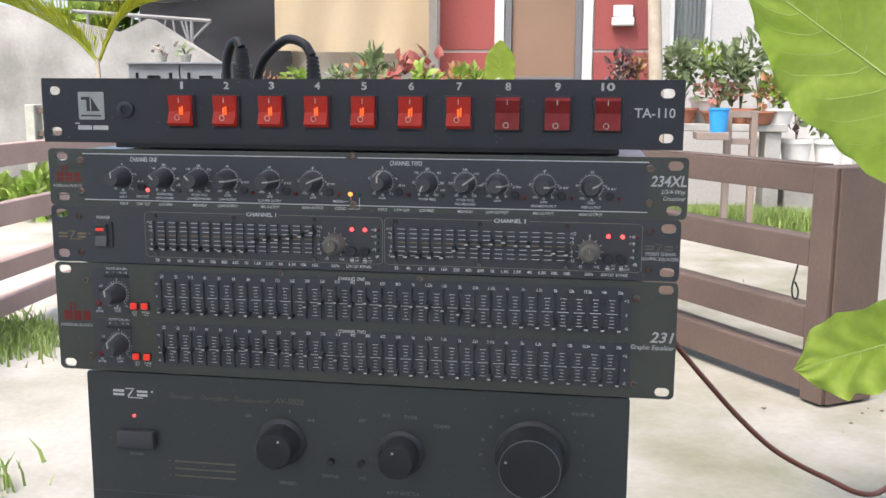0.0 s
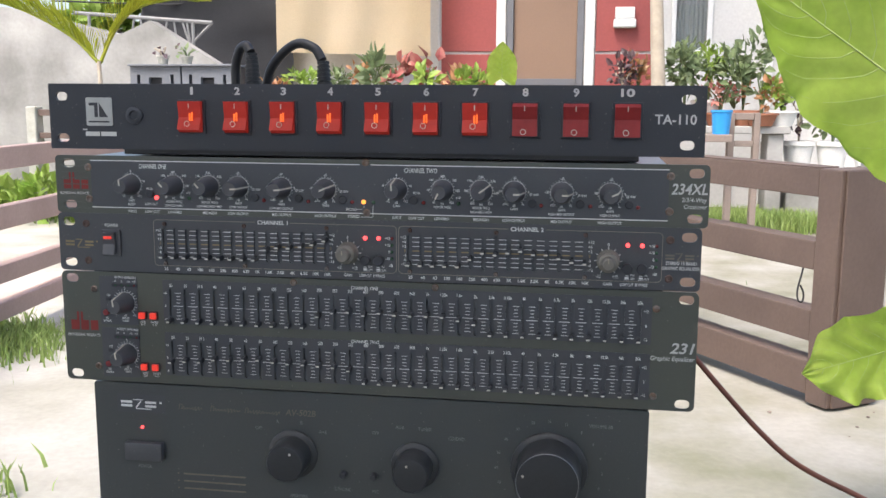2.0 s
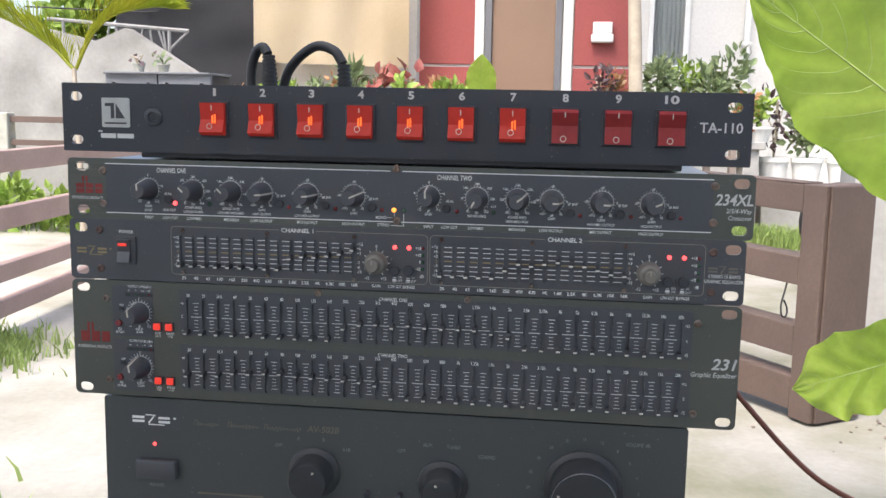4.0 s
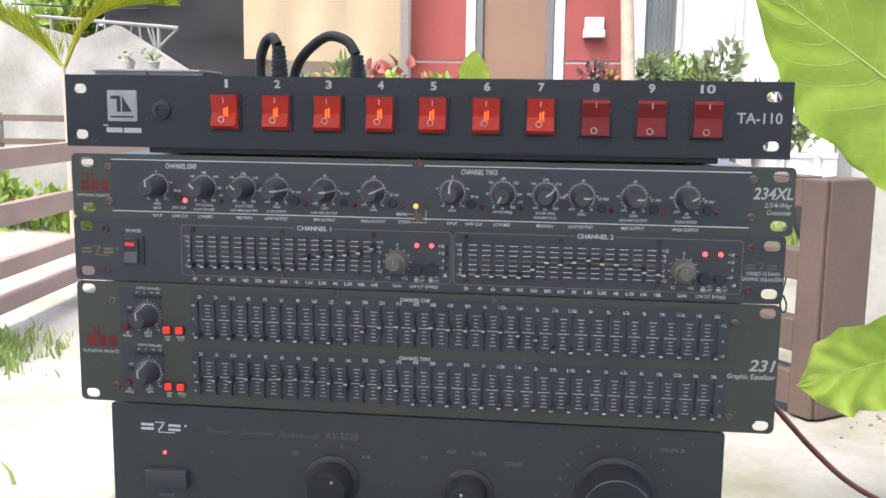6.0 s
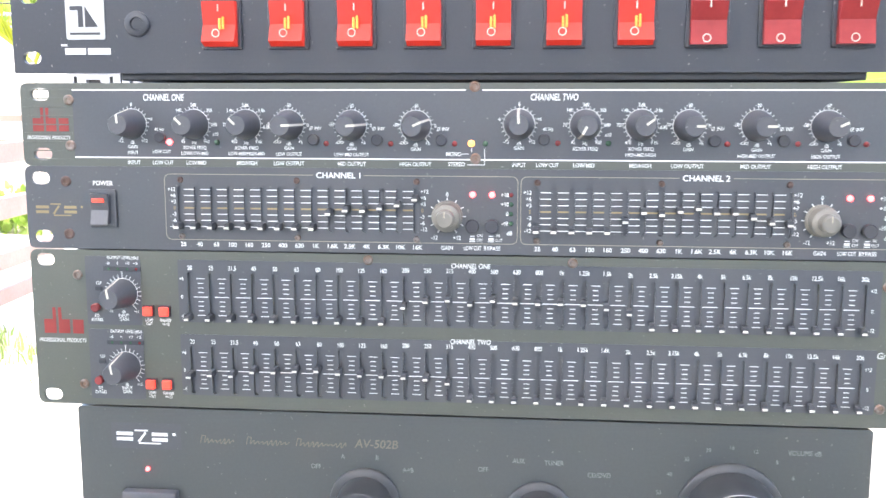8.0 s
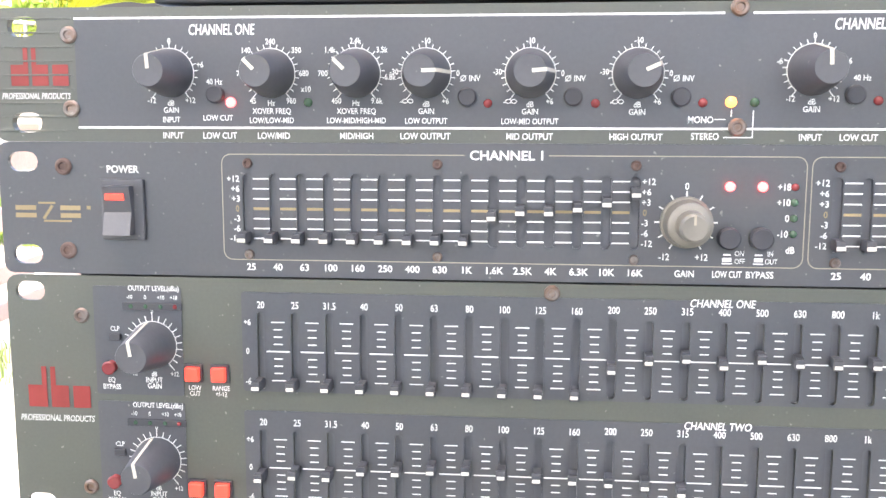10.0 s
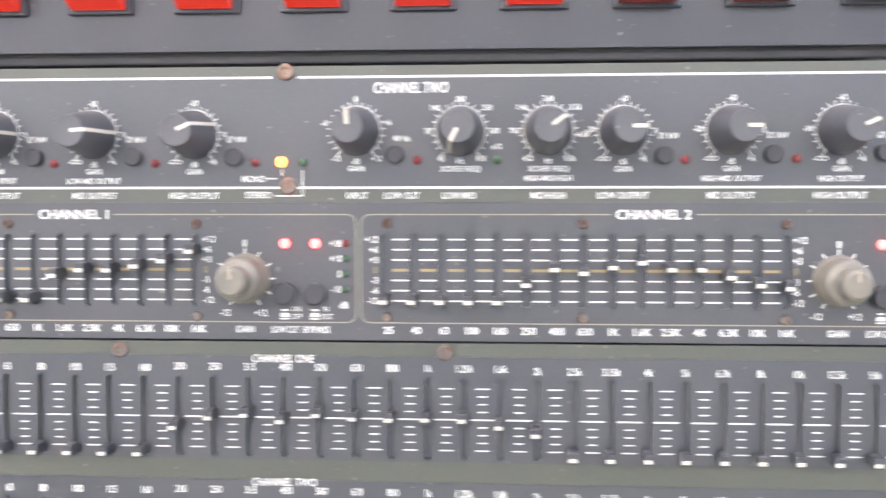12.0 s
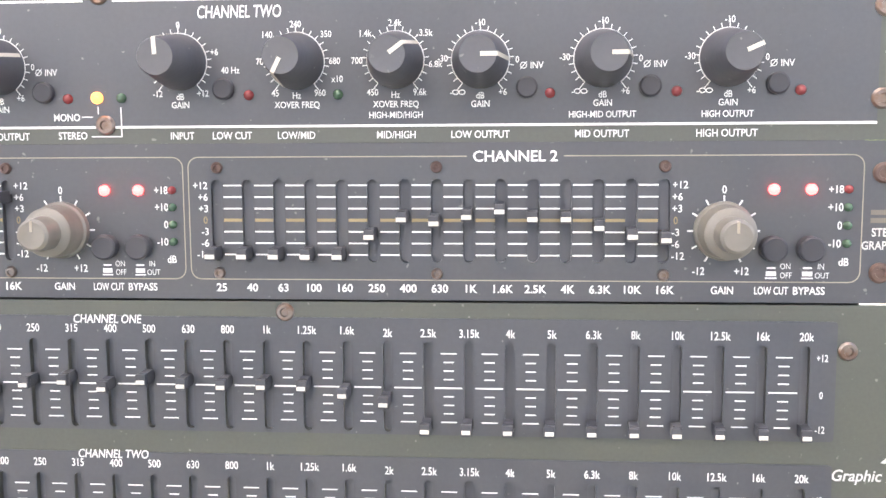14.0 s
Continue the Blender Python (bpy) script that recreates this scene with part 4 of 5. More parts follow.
def rack_holes(v0, v1, rows_v, cu=0.0):
    return [stadium(cu + s * 232.5, v, 10.5, 6.6) for s in (-1, 1) for v in rows_v]


def fader(u, v, slot_v0, parent, tip_w=2.5, tip_h=1.15, reach=6.6, lean=-0.6, wide=3.0):
    """The lever of a slide control, with a pale tip."""
    bm = bmesh.new()
    slab(bm, u - 0.6, u + 0.6, v - 1.2, v + 1.2, -2, reach - 2.5)
    slab(bm, u + lean * 0.5 - wide * 0.42, u + lean * 0.5 + wide * 0.42, v - 1.2, v + 2.2, 0.5, reach - 1.6)
    slab(bm, u + lean - wide / 2, u + lean + wide / 2, v - 1.5, v + 2.0, reach - 1.6, reach, 0.3)
    lev = part("fader", bm, "fader_black", parent)
    bm = bmesh.new()
    slab(bm, u + lean - tip_w / 2, u + lean + tip_w / 2, v - 0.2 - tip_h / 2, v - 0.2 + tip_h / 2, reach + 0.02, reach + 0.35, 0.1)
    part("tip", bm, "fader_tip", lev)
    return lev


def chassis(ob, u0, u1, v0, v1, depth, mat="chassis"):
    bm = bmesh.new()
    slab(bm, u0, u1, v0, v1, -depth, -3.2, 0.8)
    part("chassis", bm, mat, ob)
    for u in (u0 + 20, u1 - 20):
        for dd in (-depth + 25, -30):
            bm = bmesh.new()
            lathe(bm, P(u, v0, dd), (0, 0, -1), [(0.006, 0), (0.005, 0.0016), (0, 0.0016)], 14)
            part("foot", bm, "rubber", ob)


# amplifier at the bottom of the stack
amp = thing("amplifier", P(-4, -155, -150), "black amplifier with large knobs under the stacked units", "amplifier")
plate("front_panel", rounded(-218.8, 210, -152, -6.3, 2.0), [], -4, 0, "panel_amp", amp)
chassis(amp, -216, 207, -153, -7, 300)
bm = bmesh.new()
slab(bm, -218.8, 210, -108.0, -106.6, 0, 0.8, 0.3)
part("trim", bm, "panel_black", amp)
bm = bmesh.new()
quad(bm, -200, -160, -30, -15, 0.15)
part("badge_ground", bm, "panel_inset", amp)
bm = bmesh.new()
# maker's mark as plain bars
plain_mark(bm, -197, -162, -25.5, -20.5, 0.3)
tagged(part("maker_mark", bm, "print_white", amp, "pale maker's mark of plain strokes"), kind="stuff")
bm = bmesh.new()
for u0, u1 in ((-149, -129), (-123, -98), (-95, -66)):
    pts = [(u0, -25.6), (u0 + 1.0, -21.0), (u0 + 3.0, -21.4), (u0 + 2.2, -25.2)]
    steps = int((u1 - u0 - 4) * 3)
    for k in range(steps):
        f = k / steps
        y = 1.5 * math.sin(f * (u1 - u0) * 2.1)
        pts.append((u0 + 3.2 + f * (u1 - u0 - 4) + 0.35 * y, -24.2 + y * (0.75 + 0.35 * math.sin(f * 9 + u0))))
    for p, q in zip(pts, pts[1:]):
        stroke(bm, p, q, 0.5, 0.2)
tagged(part("script_line", bm, "print_script", amp, "faint brown script line"), kind="stuff")
bm = bmesh.new()
write(bm, "AV-502B", -50.5, -22.8, 4.6, shear=0.15, fit=24)
part("model_lettering", bm, "print_script", amp)
bm = bmesh.new()
for text, u, v in (("OFF", -84, -36.5), ("A", -69, -30.5), ("B", -50, -30.5), ("A+B", -33, -37), ("OFF", 8, -35), ("AUX", 27, -29.5), ("TUNER", 46, -30), ("CD/DVD", 70, -36),
                   ("VOLUME dB", 176, -20), ("POWER", -179, -74), ("SPEAKERS", -53, -90), ("INPUT SELECTOR", 40, -92), ("S.PHONE", -18, -82), ("MIC", 8, -82)):
    write(bm, text, u, v, 2.6, bold=0)
for k, text in enumerate(("70", "60", "50", "40", "30", "20", "16", "12", "8", "6", "4", "2", "0")):
    a = radians(-110 + 220 * k / 12)
    write(bm, text, 139 + 39 * math.sin(a), -55 + 37 * math.cos(a), 2.2, bold=0)
tagged(part("lettering", bm, "print_faint", amp, "faint grey lettering"), kind="stuff")
bm = bmesh.new()
for v in (-78, -84, -90):
    quad(bm, -152, -150.8, v - 0.6, v + 0.6)
    quad(bm, -147, -96, v - 0.7, v + 0.7)
tagged(part("note_print", bm, "print_script", amp, "faint brown bars of small print"), kind="stuff")
led(-179.8, -41.7, amp, "led_red_on", 1.2)
bm = bmesh.new()
slab(bm, -193, -162, -67.5, -53, 0.0, 6.5, 1.2)
part("power_button", bm, "knob_black", amp, smooth=30)
for u, v, r, h, dot in ((-57, -56, 18.0, 22, 28), (38.5, -59, 17.0, 22, -18), (139, -55, 27, 28, -75)):
    big = r > 25
    k = turned("knob", u, v, 0, [(r + 1.5, 0), (r + 1.3, 1.2), (r + 0.6, 1.9), (r - 2.8, 2.8), (r - 3.4, h - 2), (r - 4.6, h), (r - 6, h + 0.4), (0, h)], "knob_amp", amp, 48)
    if big:
        turned("ring", u, v, h + 0.1, [(r - 4.6, -0.9), (r - 4.4, 0.2), (r - 4.6, 0.5), (r - 5.0, 0.3), (r - 5.1, -1.2)], "ring_dark", k, 48, "thin dull metal ring")
    a = radians(dot)
    turned("dot", u + (r - 9) * math.sin(a), v + (r - 9) * math.cos(a), h + 0.1, [(1.1, 0), (0.9, 0.8), (0, 0.9)], "pointer", k, 10, "white dot")
for u in (-17, 7):
    pin(u, -69, amp, 2.4, 6)
for k in range(9):
    u = -192 + 44 * k
    turned("tone_knob", u + (7 if k == 1 else 0), -122, 0, [(7.5, 0), (7.2, 1.5), (6.5, 2), (6.2, 11), (5.2, 12), (0, 12)], "knob_black" if k != 2 else "blue_plastic", amp, 20)
settle(amp)

# two-channel graphic equalizer with thirty-one faders in each row
geq = thing("graphic_equalizer", P(0, -5, -100), "dark olive two-unit graphic equalizer with two rows of faders", "equalizer", "rack units")
F0, STEP = -151.5, 352.0 / 30
FADERS = [F0 + STEP * k for k in range(31)]
INSETS = ((43.0, 77.3, 57.0, 73.0), (2.0, 36.2, 16.0, 32.2))
slots = [stadium(u, c + 0.1, 2.6, 26.6) for _, _, c, _ in INSETS for u in FADERS]
plate("front_panel", rounded(-241, 241, -5.2, 81.8, 4), rack_holes(0, 0, (0, 76.2)) + slots, -1.6, 0, "panel_olive", geq)
plate("slot_backing", rounded(-158, 208, 0, 74, 2), [], -2.9, -1.75, "slot_grey", geq)
for v0, v1, c, _ in INSETS:
    plate("inset_panel", rounded(-158, 209, v0, v1, 1), [stadium(u, c + 0.1, 2.6, 26.6) for u in FADERS], 0.05, 0.35, "panel_inset", geq)
for v0, v1 in ((40.5, 78.5), (-1.5, 38.0)):
    plate("control_panel", rounded(-210, -179, v0, v1, 1), [], 0.05, 0.35, "panel_inset", geq)
chassis(geq, -216, 216, -4.5, 82.3, 190)
NAMES = "20 25 31.5 40 50 63 80 100 125 160 200 250 315 400 500 630 800 1k 1.25k 1.6k 2k 2.5k 3.15k 4k 5k 6.3k 8k 10k 12.5k 16k 20k".split()
LEVELS = ([-11.2] * 10 + [-2.4, 0.9, 1.9, 0.0, 2.2, 1.2, 1.0, 1.2, 1.0, -1.0, -3.4] + [-11.0] * 10,
          [-2.3, -1.0, -1.0, 1.4, 1.6, 2.6, 2.9, 1.8, 1.2, 1.0, 0.6, 0.0, -1.8] + [-10.8] * 18)
for (v0, v1, c, lab), levels, title in zip(INSETS, LEVELS, ("CHANNEL ONE", "CHANNEL TWO")):
    bm = bmesh.new()
    for k, u in enumerate(FADERS):
        write(bm, NAMES[k], u + 0.2, lab + (0.6 if 9 < k < 20 else 0), 2.3, d=0.55, wide=0.78)
        if k < 30:
            a, b = u + 1.9, u + STEP - 1.9
            quad(bm, a, b, c - 0.22, c + 0.22, 0.55)
            mid = (a + b) / 2 + 0.1
            for j in (-4, -3, -2, -1, 1, 2, 3, 4):
                w = 2.3 if abs(j) == 4 else 1.5
                quad(bm, mid - w, mid + w, c + 2.52 * j - 0.19, c + 2.52 * j + 0.19, 0.55)
    write(bm, title, 0.6, lab + 3.4, 2.5, d=0.55, shear=0.15, wide=0.8)
    for text, dv in (("+6", 10), ("0", 0), ("-6", -10.5)):
        write(bm, text, F0 - 4.6, c + dv, 2.0, d=0.55, wide=0.8)
    for text, dv in (("+12", 10), ("0", -0.6), ("-12", -10.5)):
        write(bm, text, FADERS[-1] + 4.6, c + dv, 2.0, d=0.55, wide=0.7)
    tagged(part("lettering", bm, "print_white", geq, "white scale lines and frequency figures"), kind="stuff")
    for u, lv in zip(FADERS, levels):
        fader(u, c + lv, 0, geq)
    off = c - 57.0
    small_knob(-189.3, 58.2 + off, -9, geq, r=6.6, h=19)
    bm = bmesh.new()
    dial(bm, -189.3, 58.2 + off, 8.3, 10.4, 21, 140)
    for text, u, v, s in (("OUTPUT LEVEL(dBu)", -188.5, 77.9, 1.7), ("-10", -197, 74.8, 1.4), ("0", -191.5, 74.8, 1.4), ("+10", -186, 74.8, 1.4), ("+18", -181.5, 74.8, 1.4), ("CLP", -202.6, 63.7, 1.6),
                          ("EQ", -204.5, 45.6, 1.7), ("BYPASS", -204.5, 43.2, 1.7), ("dB", -189.3, 48.0, 1.6), ("INPUT", -189.3, 45.9, 1.8), ("GAIN", -189.3, 43.8, 1.8), ("+12", -182.0, 48.2, 1.6), ("-12", -196.5, 48.2, 1.6),
                          ("0", -189.3, 70.0, 1.6), ("LOW", -175.0, 43.6, 1.6), ("CUT", -175.0, 41.6, 1.6), ("RANGE", -165.8, 43.6, 1.6), ("+/-12", -165.8, 41.6, 1.6)):
        write(bm, text, u, v + off, s, d=0.5, wide=0.8)
    tagged(part("lettering", bm, "print_white", geq, "white gain scale and small lettering"), kind="stuff")
    bm = bmesh.new()
    slab(bm, -199.5, -178.5, 70.4 + off, 73.0 + off, 0.35, 1.0, 0.2)
    part("level_strip", bm, "hole_dark", geq)
    for u in (-196.5, -191.3, -186, -181):
        turned("indicator", u, 71.7 + off, 1.0, [(0.8, 0), (0.6, 0.4), (0, 0.5)], "led_green_off" if u < -185 else "led_red_off", geq, 8)
    bm = bmesh.new()
    slab(bm, -204.6, -200.6, 59.5 + off, 62 + off, 0.35, 1.3, 0.3)
    part("clip_lamp", bm, "hole_dark", geq)
    pin(-204.7, 50.2 + off, geq, 2.4, 3, "led_red_off")
    for u in (-175.2, -166.0):
        bm = bmesh.new()
        slab(bm, u - 3.2, u + 3.2, 45.6 + off, 52.0 + off, 0, 1.2, 0.3)
        bez = part("button_bezel", bm, "hole_dark", geq)
        bm = bmesh.new()
        slab(bm, u - 2.4, u + 2.4, 46.4 + off, 51.2 + off, 1.2, 3.4, 0.4)
        part("lit_button", bm, "push_red", bez, "glowing red square button")
for u, v in ((-214.5, 68), (-214, 6.5), (-54, 78.8), (53.5, 78.8), (212, 69), (212, 5.0)):
    screw(u, v, geq, 2.7)
bm = bmesh.new()


def red_mark(bm, u, v, s):
    """A maker's mark as three plain blocks, two of them taller on one side."""
    for k, (a, b, c) in enumerate(((-3.2, 2.8, 3.6), (4.0, 9.6, -1), (11.0, 16.4, -1))):
        quad(bm, u + a * s, u + b * s, v - 3.4 * s, v + 3.4 * s, 0.25)
    quad(bm, u + 1.2 * s, u + 2.8 * s, v + 3.4 * s, v + 9.2 * s, 0.25)
    quad(bm, u + 4.0 * s, u + 5.6 * s, v + 3.4 * s, v + 9.2 * s, 0.25)


red_mark(bm, -231.5, 39.0, 1.15)
tagged(part("maker_mark", bm, "print_red", geq, "dull red maker's mark"), kind="stuff")
bm = bmesh.new()
write(bm, "PROFESSIONAL PRODUCTS", -225.0, 31.2, 2.1, shear=0.2, fit=27, bold=0.02)
write(bm, "231", 231, 41, 7.4, shear=0.25, fit=17.5, bold=0.02)
write(bm, "Graphic Equalizer", 224.5, 33.4, 3.2, shear=0.2, fit=31, bold=0.015)
tagged(part("lettering", bm, "print_grey", geq, "pale grey slanted lettering"), kind="stuff")
settle(geq)

# fifteen-band equalizer with two groups of faders
seq = thing("graphic_equalizer", P(0, 83, -90), "black one-unit equalizer with two fader groups and grey gain knobs", "equalizer", "rack units")
KF = ([-155.0 + 126.8 / 14 * k for k in range(15)], [34.3 + 126.6 / 14 * k for k in range(15)])
KC = 105.4
plate("front_panel", rounded(-241.2, 241, 82.5, 127.25, 3.5), rack_holes(0, 0, (89.0, 120.6)) + [stadium(u, 105.2, 3.3, 23.6) for g in KF for u in g], -1.6, 0, "panel_black", seq)
plate("slot_backing", rounded(-160, 165, 90, 121, 2), [], -2.9, -1.75, "slot_grey", seq)
chassis(seq, -216, 216, 82.7, 127.45, 170)
KN = "25 40 63 100 160 250 400 630 1K 1.6K 2.5K 4K 6.3K 10K 16K".split()
KL = ([-9.6] * 9 + [-1.6, 0.2, 0.2, 1.5, 3.2, 6.3], [-9.6] * 5 + [-4.0, 0.9, -0.2, 1.6, 3.1, 1.0, 1.0, -1.4, -3.8, -4.7])
for g, levels, u0, u1, gain, title, cu in ((KF[0], KL[0], -163.4, 24.6, -12.0, "CHANNEL 1", -69.3), (KF[1], KL[1], 26.2, 214.3, 177.2, "CHANNEL 2", 119.7)):
    bm = bmesh.new()
    gold = bmesh.new()
    st = 9.05
    for k, u in enumerate(g):
        write(bm, KN[k], u + 0.8, 85.9, 2.2, wide=1.0, bold=0.02)
        if k < 14:
            for j in range(-3, 4):
                if j:
                    quad(bm, u + 2.0, u + st - 1.6, KC + 3.31 * j - 0.22, KC + 3.31 * j + 0.22)
                else:
                    quad(gold, u + 2.0, u + st - 1.6, KC - 0.45, KC + 0.45)
    for j, text in ((3, "+12"), (2, "+6"), (1, "+3"), (-1, "-3"), (-2, "-6"), (-3, "-12")):
        write(bm, text, g[0] - 2.6, KC + 3.31 * j, 2.0, wide=0.95, align=1)
        write(bm, text, g[-1] + 2.2, KC + 3.31 * j, 2.0, wide=0.95, align=-1)
    for j in (0, 1):
        write(gold, "0", (g[0] - 3.4, g[-1] + 3.2)[j], KC, 2.0)
    write(bm, title, cu, 123.4, 2.9, fit=23.5, bold=0.018)
    for k in range(11):
        a = radians(-150 + 300 * k / 10)
        stroke(bm, (gain + 8.2 * math.sin(a), 102.5 + 8.2 * math.cos(a)), (gain + 9.9 * math.sin(a), 102.5 + 9.9 * math.cos(a)), 0.5)
    for text, du, v in (("0", 0, 114.0), ("-12", -6.6, 91.3), ("+12", 5.2, 91.3), ("GAIN", 0, 85.9),  ("+18", 30.0, 114.0), ("+10", 30.0, 109.1), ("0", 31.2, 104.1), ("-10", 30.0, 99.1), ("dB", 32.6, 94.0)):
        write(bm, text, gain + du, v, 2.1, wide=0.85, bold=0.015)
    for text, du, v in (("ON", 17.0, 92.7), ("OFF", 17.2, 90.2), ("IN", 26.6, 92.7), ("OUT", 27.0, 90.2)):
        write(bm, text, gain + du, v, 1.6, wide=0.8, bold=0.0)
    write(bm, "LOW CUT", gain + 13.4, 85.9, 2.1, fit=9.2, bold=0.015)
    write(bm, "BYPASS", gain + 23.6, 85.9, 2.1, fit=8.6, bold=0.015)
    for du in (13.2, 23.0):
        quad(bm, gain + du - 1.4, gain + du + 1.4, 90.0, 91.3)
        quad(bm, gain + du - 1.2, gain + du + 1.2, 92.0, 92.5)
        quad(bm, gain + du - 1.6, gain + du + 1.6, 89.2, 89.6)
    tagged(part("lettering", bm, "print_white", seq, "white scale lines and figures"), kind="stuff")
    tagged(part("zero_scale", gold, "print_gold", seq, "dull gold zero lines"), kind="stuff")
    bm = bmesh.new()
    rim = rounded(u0, u1, 88.3, 123.4, 3.0, 5)
    for a, b in zip(rim, rim[1:] + rim[:1]):
        if a[1] > 123.3 and b[1] > 123.3 and abs(a[0] - b[0]) > 50:
            stroke(bm, (u1 - 3, 123.4), (cu + 13.5, 123.4), 0.32)
            stroke(bm, (cu - 13.5, 123.4), (u0 + 3, 123.4), 0.32)
        else:
            stroke(bm, a, b, 0.32)
    part("border_line", bm, "print_pale", seq, "thin pale gold border line")
    for u, lv in zip(g, levels):
        fader(u, KC + lv, 0, seq, 2.8, 1.25, 7.2, -0.3, 2.9)
    k = turned("gain_knob", gain, 102.5, 0, [(8.3, 0), (8.2, 2), (7.6, 2.6), (7.0, 9.5), (6.2, 10.4), (4.9, 10.8), (4.5, 17.2), (3.7, 18), (0, 18)], "knob_grey", seq, 36, "worn translucent grey stepped knob")
    bm = bmesh.new()
    slab(bm, gain - 0.35 + 0.0, gain + 0.35, 103.5, 106.6, 17.9, 18.25)
    part("pointer", bm, "print_pale", k, "worn pale pointer line")
    for du in (13.3, 23.3):
        led(gain + du, 114.0, seq, "led_red_on", 1.5)
        pin(gain + du, 97.7, seq, 3.6, 3.6)
    for v, mt in ((114.0, "led_red_off"), (109.1, "led_green_off"), (104.1, "led_green_off"), (99.1, "led_green_off")):
        led(gain + 33.2, v, seq, mt, 1.2)
    for u in (g[0] + 0.3, g[7], g[-1] + 0.1):
        for v in (120.4, 90.1):
            screw(u, v, seq, 1.7, 0, "screw_rust" if v > 100 else "screw")
for u, v in ((-218.2, 119.0), (-217.9, 90.5), (219.5, 118.5), (219.5, 91.0)):
    screw(u, v, seq, 2.9, 0, "screw_rust", False)
bm = bmesh.new()
slab(bm, -205.0, -190.2, 94.5, 115.0, 0, 1.6, 0.5)
ps = part("power_switch", bm, "knob_black", seq)
bm = bmesh.new()
vs = [(96.5, 1.7), (96.5, 6.0), (104, 3.6), (112.8, 5.2), (112.8, 1.7)]
ends2 = [[bm.verts.new(P(u, v, d)) for v, d in vs] for u in (-203.0, -193.6)]
for k in range(5):
    bm.faces.new((ends2[0][k], ends2[0][(k + 1) % 5], ends2[1][(k + 1) % 5], ends2[1][k]))
bm.faces.new(ends2[0]), bm.faces.new(ends2[1][::-1])
bmesh.ops.recalc_face_normals(bm, faces=list(bm.faces))
part("rocker", bm, "knob_black", ps)
bm = bmesh.new()
slab(bm, -202.0, -195.6, 108.2, 110.3, 4.0, 5.3, 0.2)
part("window", bm, "push_red", ps, "small glowing red window")
bm = bmesh.new()
write(bm, "POWER", -197.5, 118.2, 2.3, bold=0.03, wide=0.95)
write(bm, "STEREO 15 BAND", 227.6, 102.2, 2.2, wide=0.85, bold=0.02)
write(bm, "GRAPHIC EQUALIZER", 227.4, 98.6, 2.2, fit=26, bold=0.02)
tagged(part("lettering", bm, "print_grey", seq), kind="stuff")
for uu, vv, s in ((-236.0, 101.6, 1.0), (216.5, 104.8, 0.85)):
    bm = bmesh.new()
    plain_mark(bm, uu, uu + 27.5 * s, vv, vv + 4.2 * s)
    tagged(part("maker_mark", bm, "print_gold" if s == 1.0 else "print_script", seq, "dull gold maker's mark of plain strokes"), kind="stuff")
settle(seq)

# crossover
xo = thing("crossover", P(0, 127.3, -90), "dark olive one-unit crossover with twelve small black knobs", "crossover", "rack units")
plate("front_panel", rounded(-241, 244.5, 127.3, 171.2, 3.5), [stadium(u, v, 10.5, 6.6) for u in (-230.2, 235.5) for v in (133.6, 165.2)], -3, 0, "panel_olive", xo)
plate("inset_panel", rounded(-212, 217, 131.8, 167.6, 0.8), [], 0.05, 0.35, "panel_inset", xo)
bm = bmesh.new()
for k in range(9):
    slab(bm, -240, -213, 130.6 + 4.6 * k, 131.2 + 4.6 * k, 0, 0.35, 0.1)
part("ribs", bm, "panel_olive", xo, "thin ribs on the panel end")
chassis(xo, -216, 216, 127.5, 170.6, 160, "zinc")
bm = bmesh.new()
quad(bm, -212, -2.5, 167.2, 167.9, 0.5)
quad(bm, 6, 217, 167.2, 167.9, 0.5)
quad(bm, -212, 217, 131.7, 132.4, 0.5)
KX = ((-179.8, 149.8, -4, "in"), (-146.0, 149.6, -45, "lm"), (-118.0, 149.6, -45, "mh"), (-95.2, 149.5, 88, "out"), (-62.0, 149.4, 86, "out"), (-28.4, 149.3, 66, "out"),
      (24.8, 150.2, -3, "in"), (58.4, 150.1, 207, "lm"), (86.4, 150.1, 54, "mh"), (110.0, 149.9, 90, "out"), (143.6, 149.9, 90, "out"), (177.4, 149.8, 66, "out"))
SC = {"in": (("0", 0, 10.3), ("+6", 10.2, 2.7), ("-6", -10.2, 2.7), ("-12", -6.5, -8.8), ("+12", 6.6, -8.8), ("dB", 0, -9.7), ("GAIN", 0, -12.0)),
      "lm": (("240", 0, 10.2), ("350", 8.6, 7.4), ("680", 10.9, 0), ("140", -8.0, 7.4), ("70", -10.4, 0), ("45", -6.2, -8.8), ("960", 6.6, -8.8), ("Hz", 0, -9.5), ("XOVER FREQ", 0, -12.1), ("x10", 11.5, -5.0)),
      "mh": (("2.4k", 0, 10.2), ("3.5k", 8.6, 7.4), ("6.8k", 11.2, -1.2), ("1.4k", -8.2, 7.4), ("700", -10.8, 0), ("450", -6.5, -8.8), ("9.6k", 6.8, -8.8), ("Hz", 0, -9.5), ("XOVER FREQ", 0, -12.1)),
      "out": (("-10", 0, 10.2), ("0", 10.2, 0), ("-30", -10.4, 0.5), ("-", -8.2, -8.8), ("+6", 6.2, -8.8), ("dB", 0, -9.7), ("GAIN", 0, -12.0))}
UNDER = ("INPUT", "LOW/LOW-MID", "LOW-MID/HIGH-MID", "LOW OUTPUT", "LOW-MID OUTPUT", "", "", "", "HIGH-MID/HIGH", "", "HIGH-MID OUTPUT", "HIGH OUTPUT")
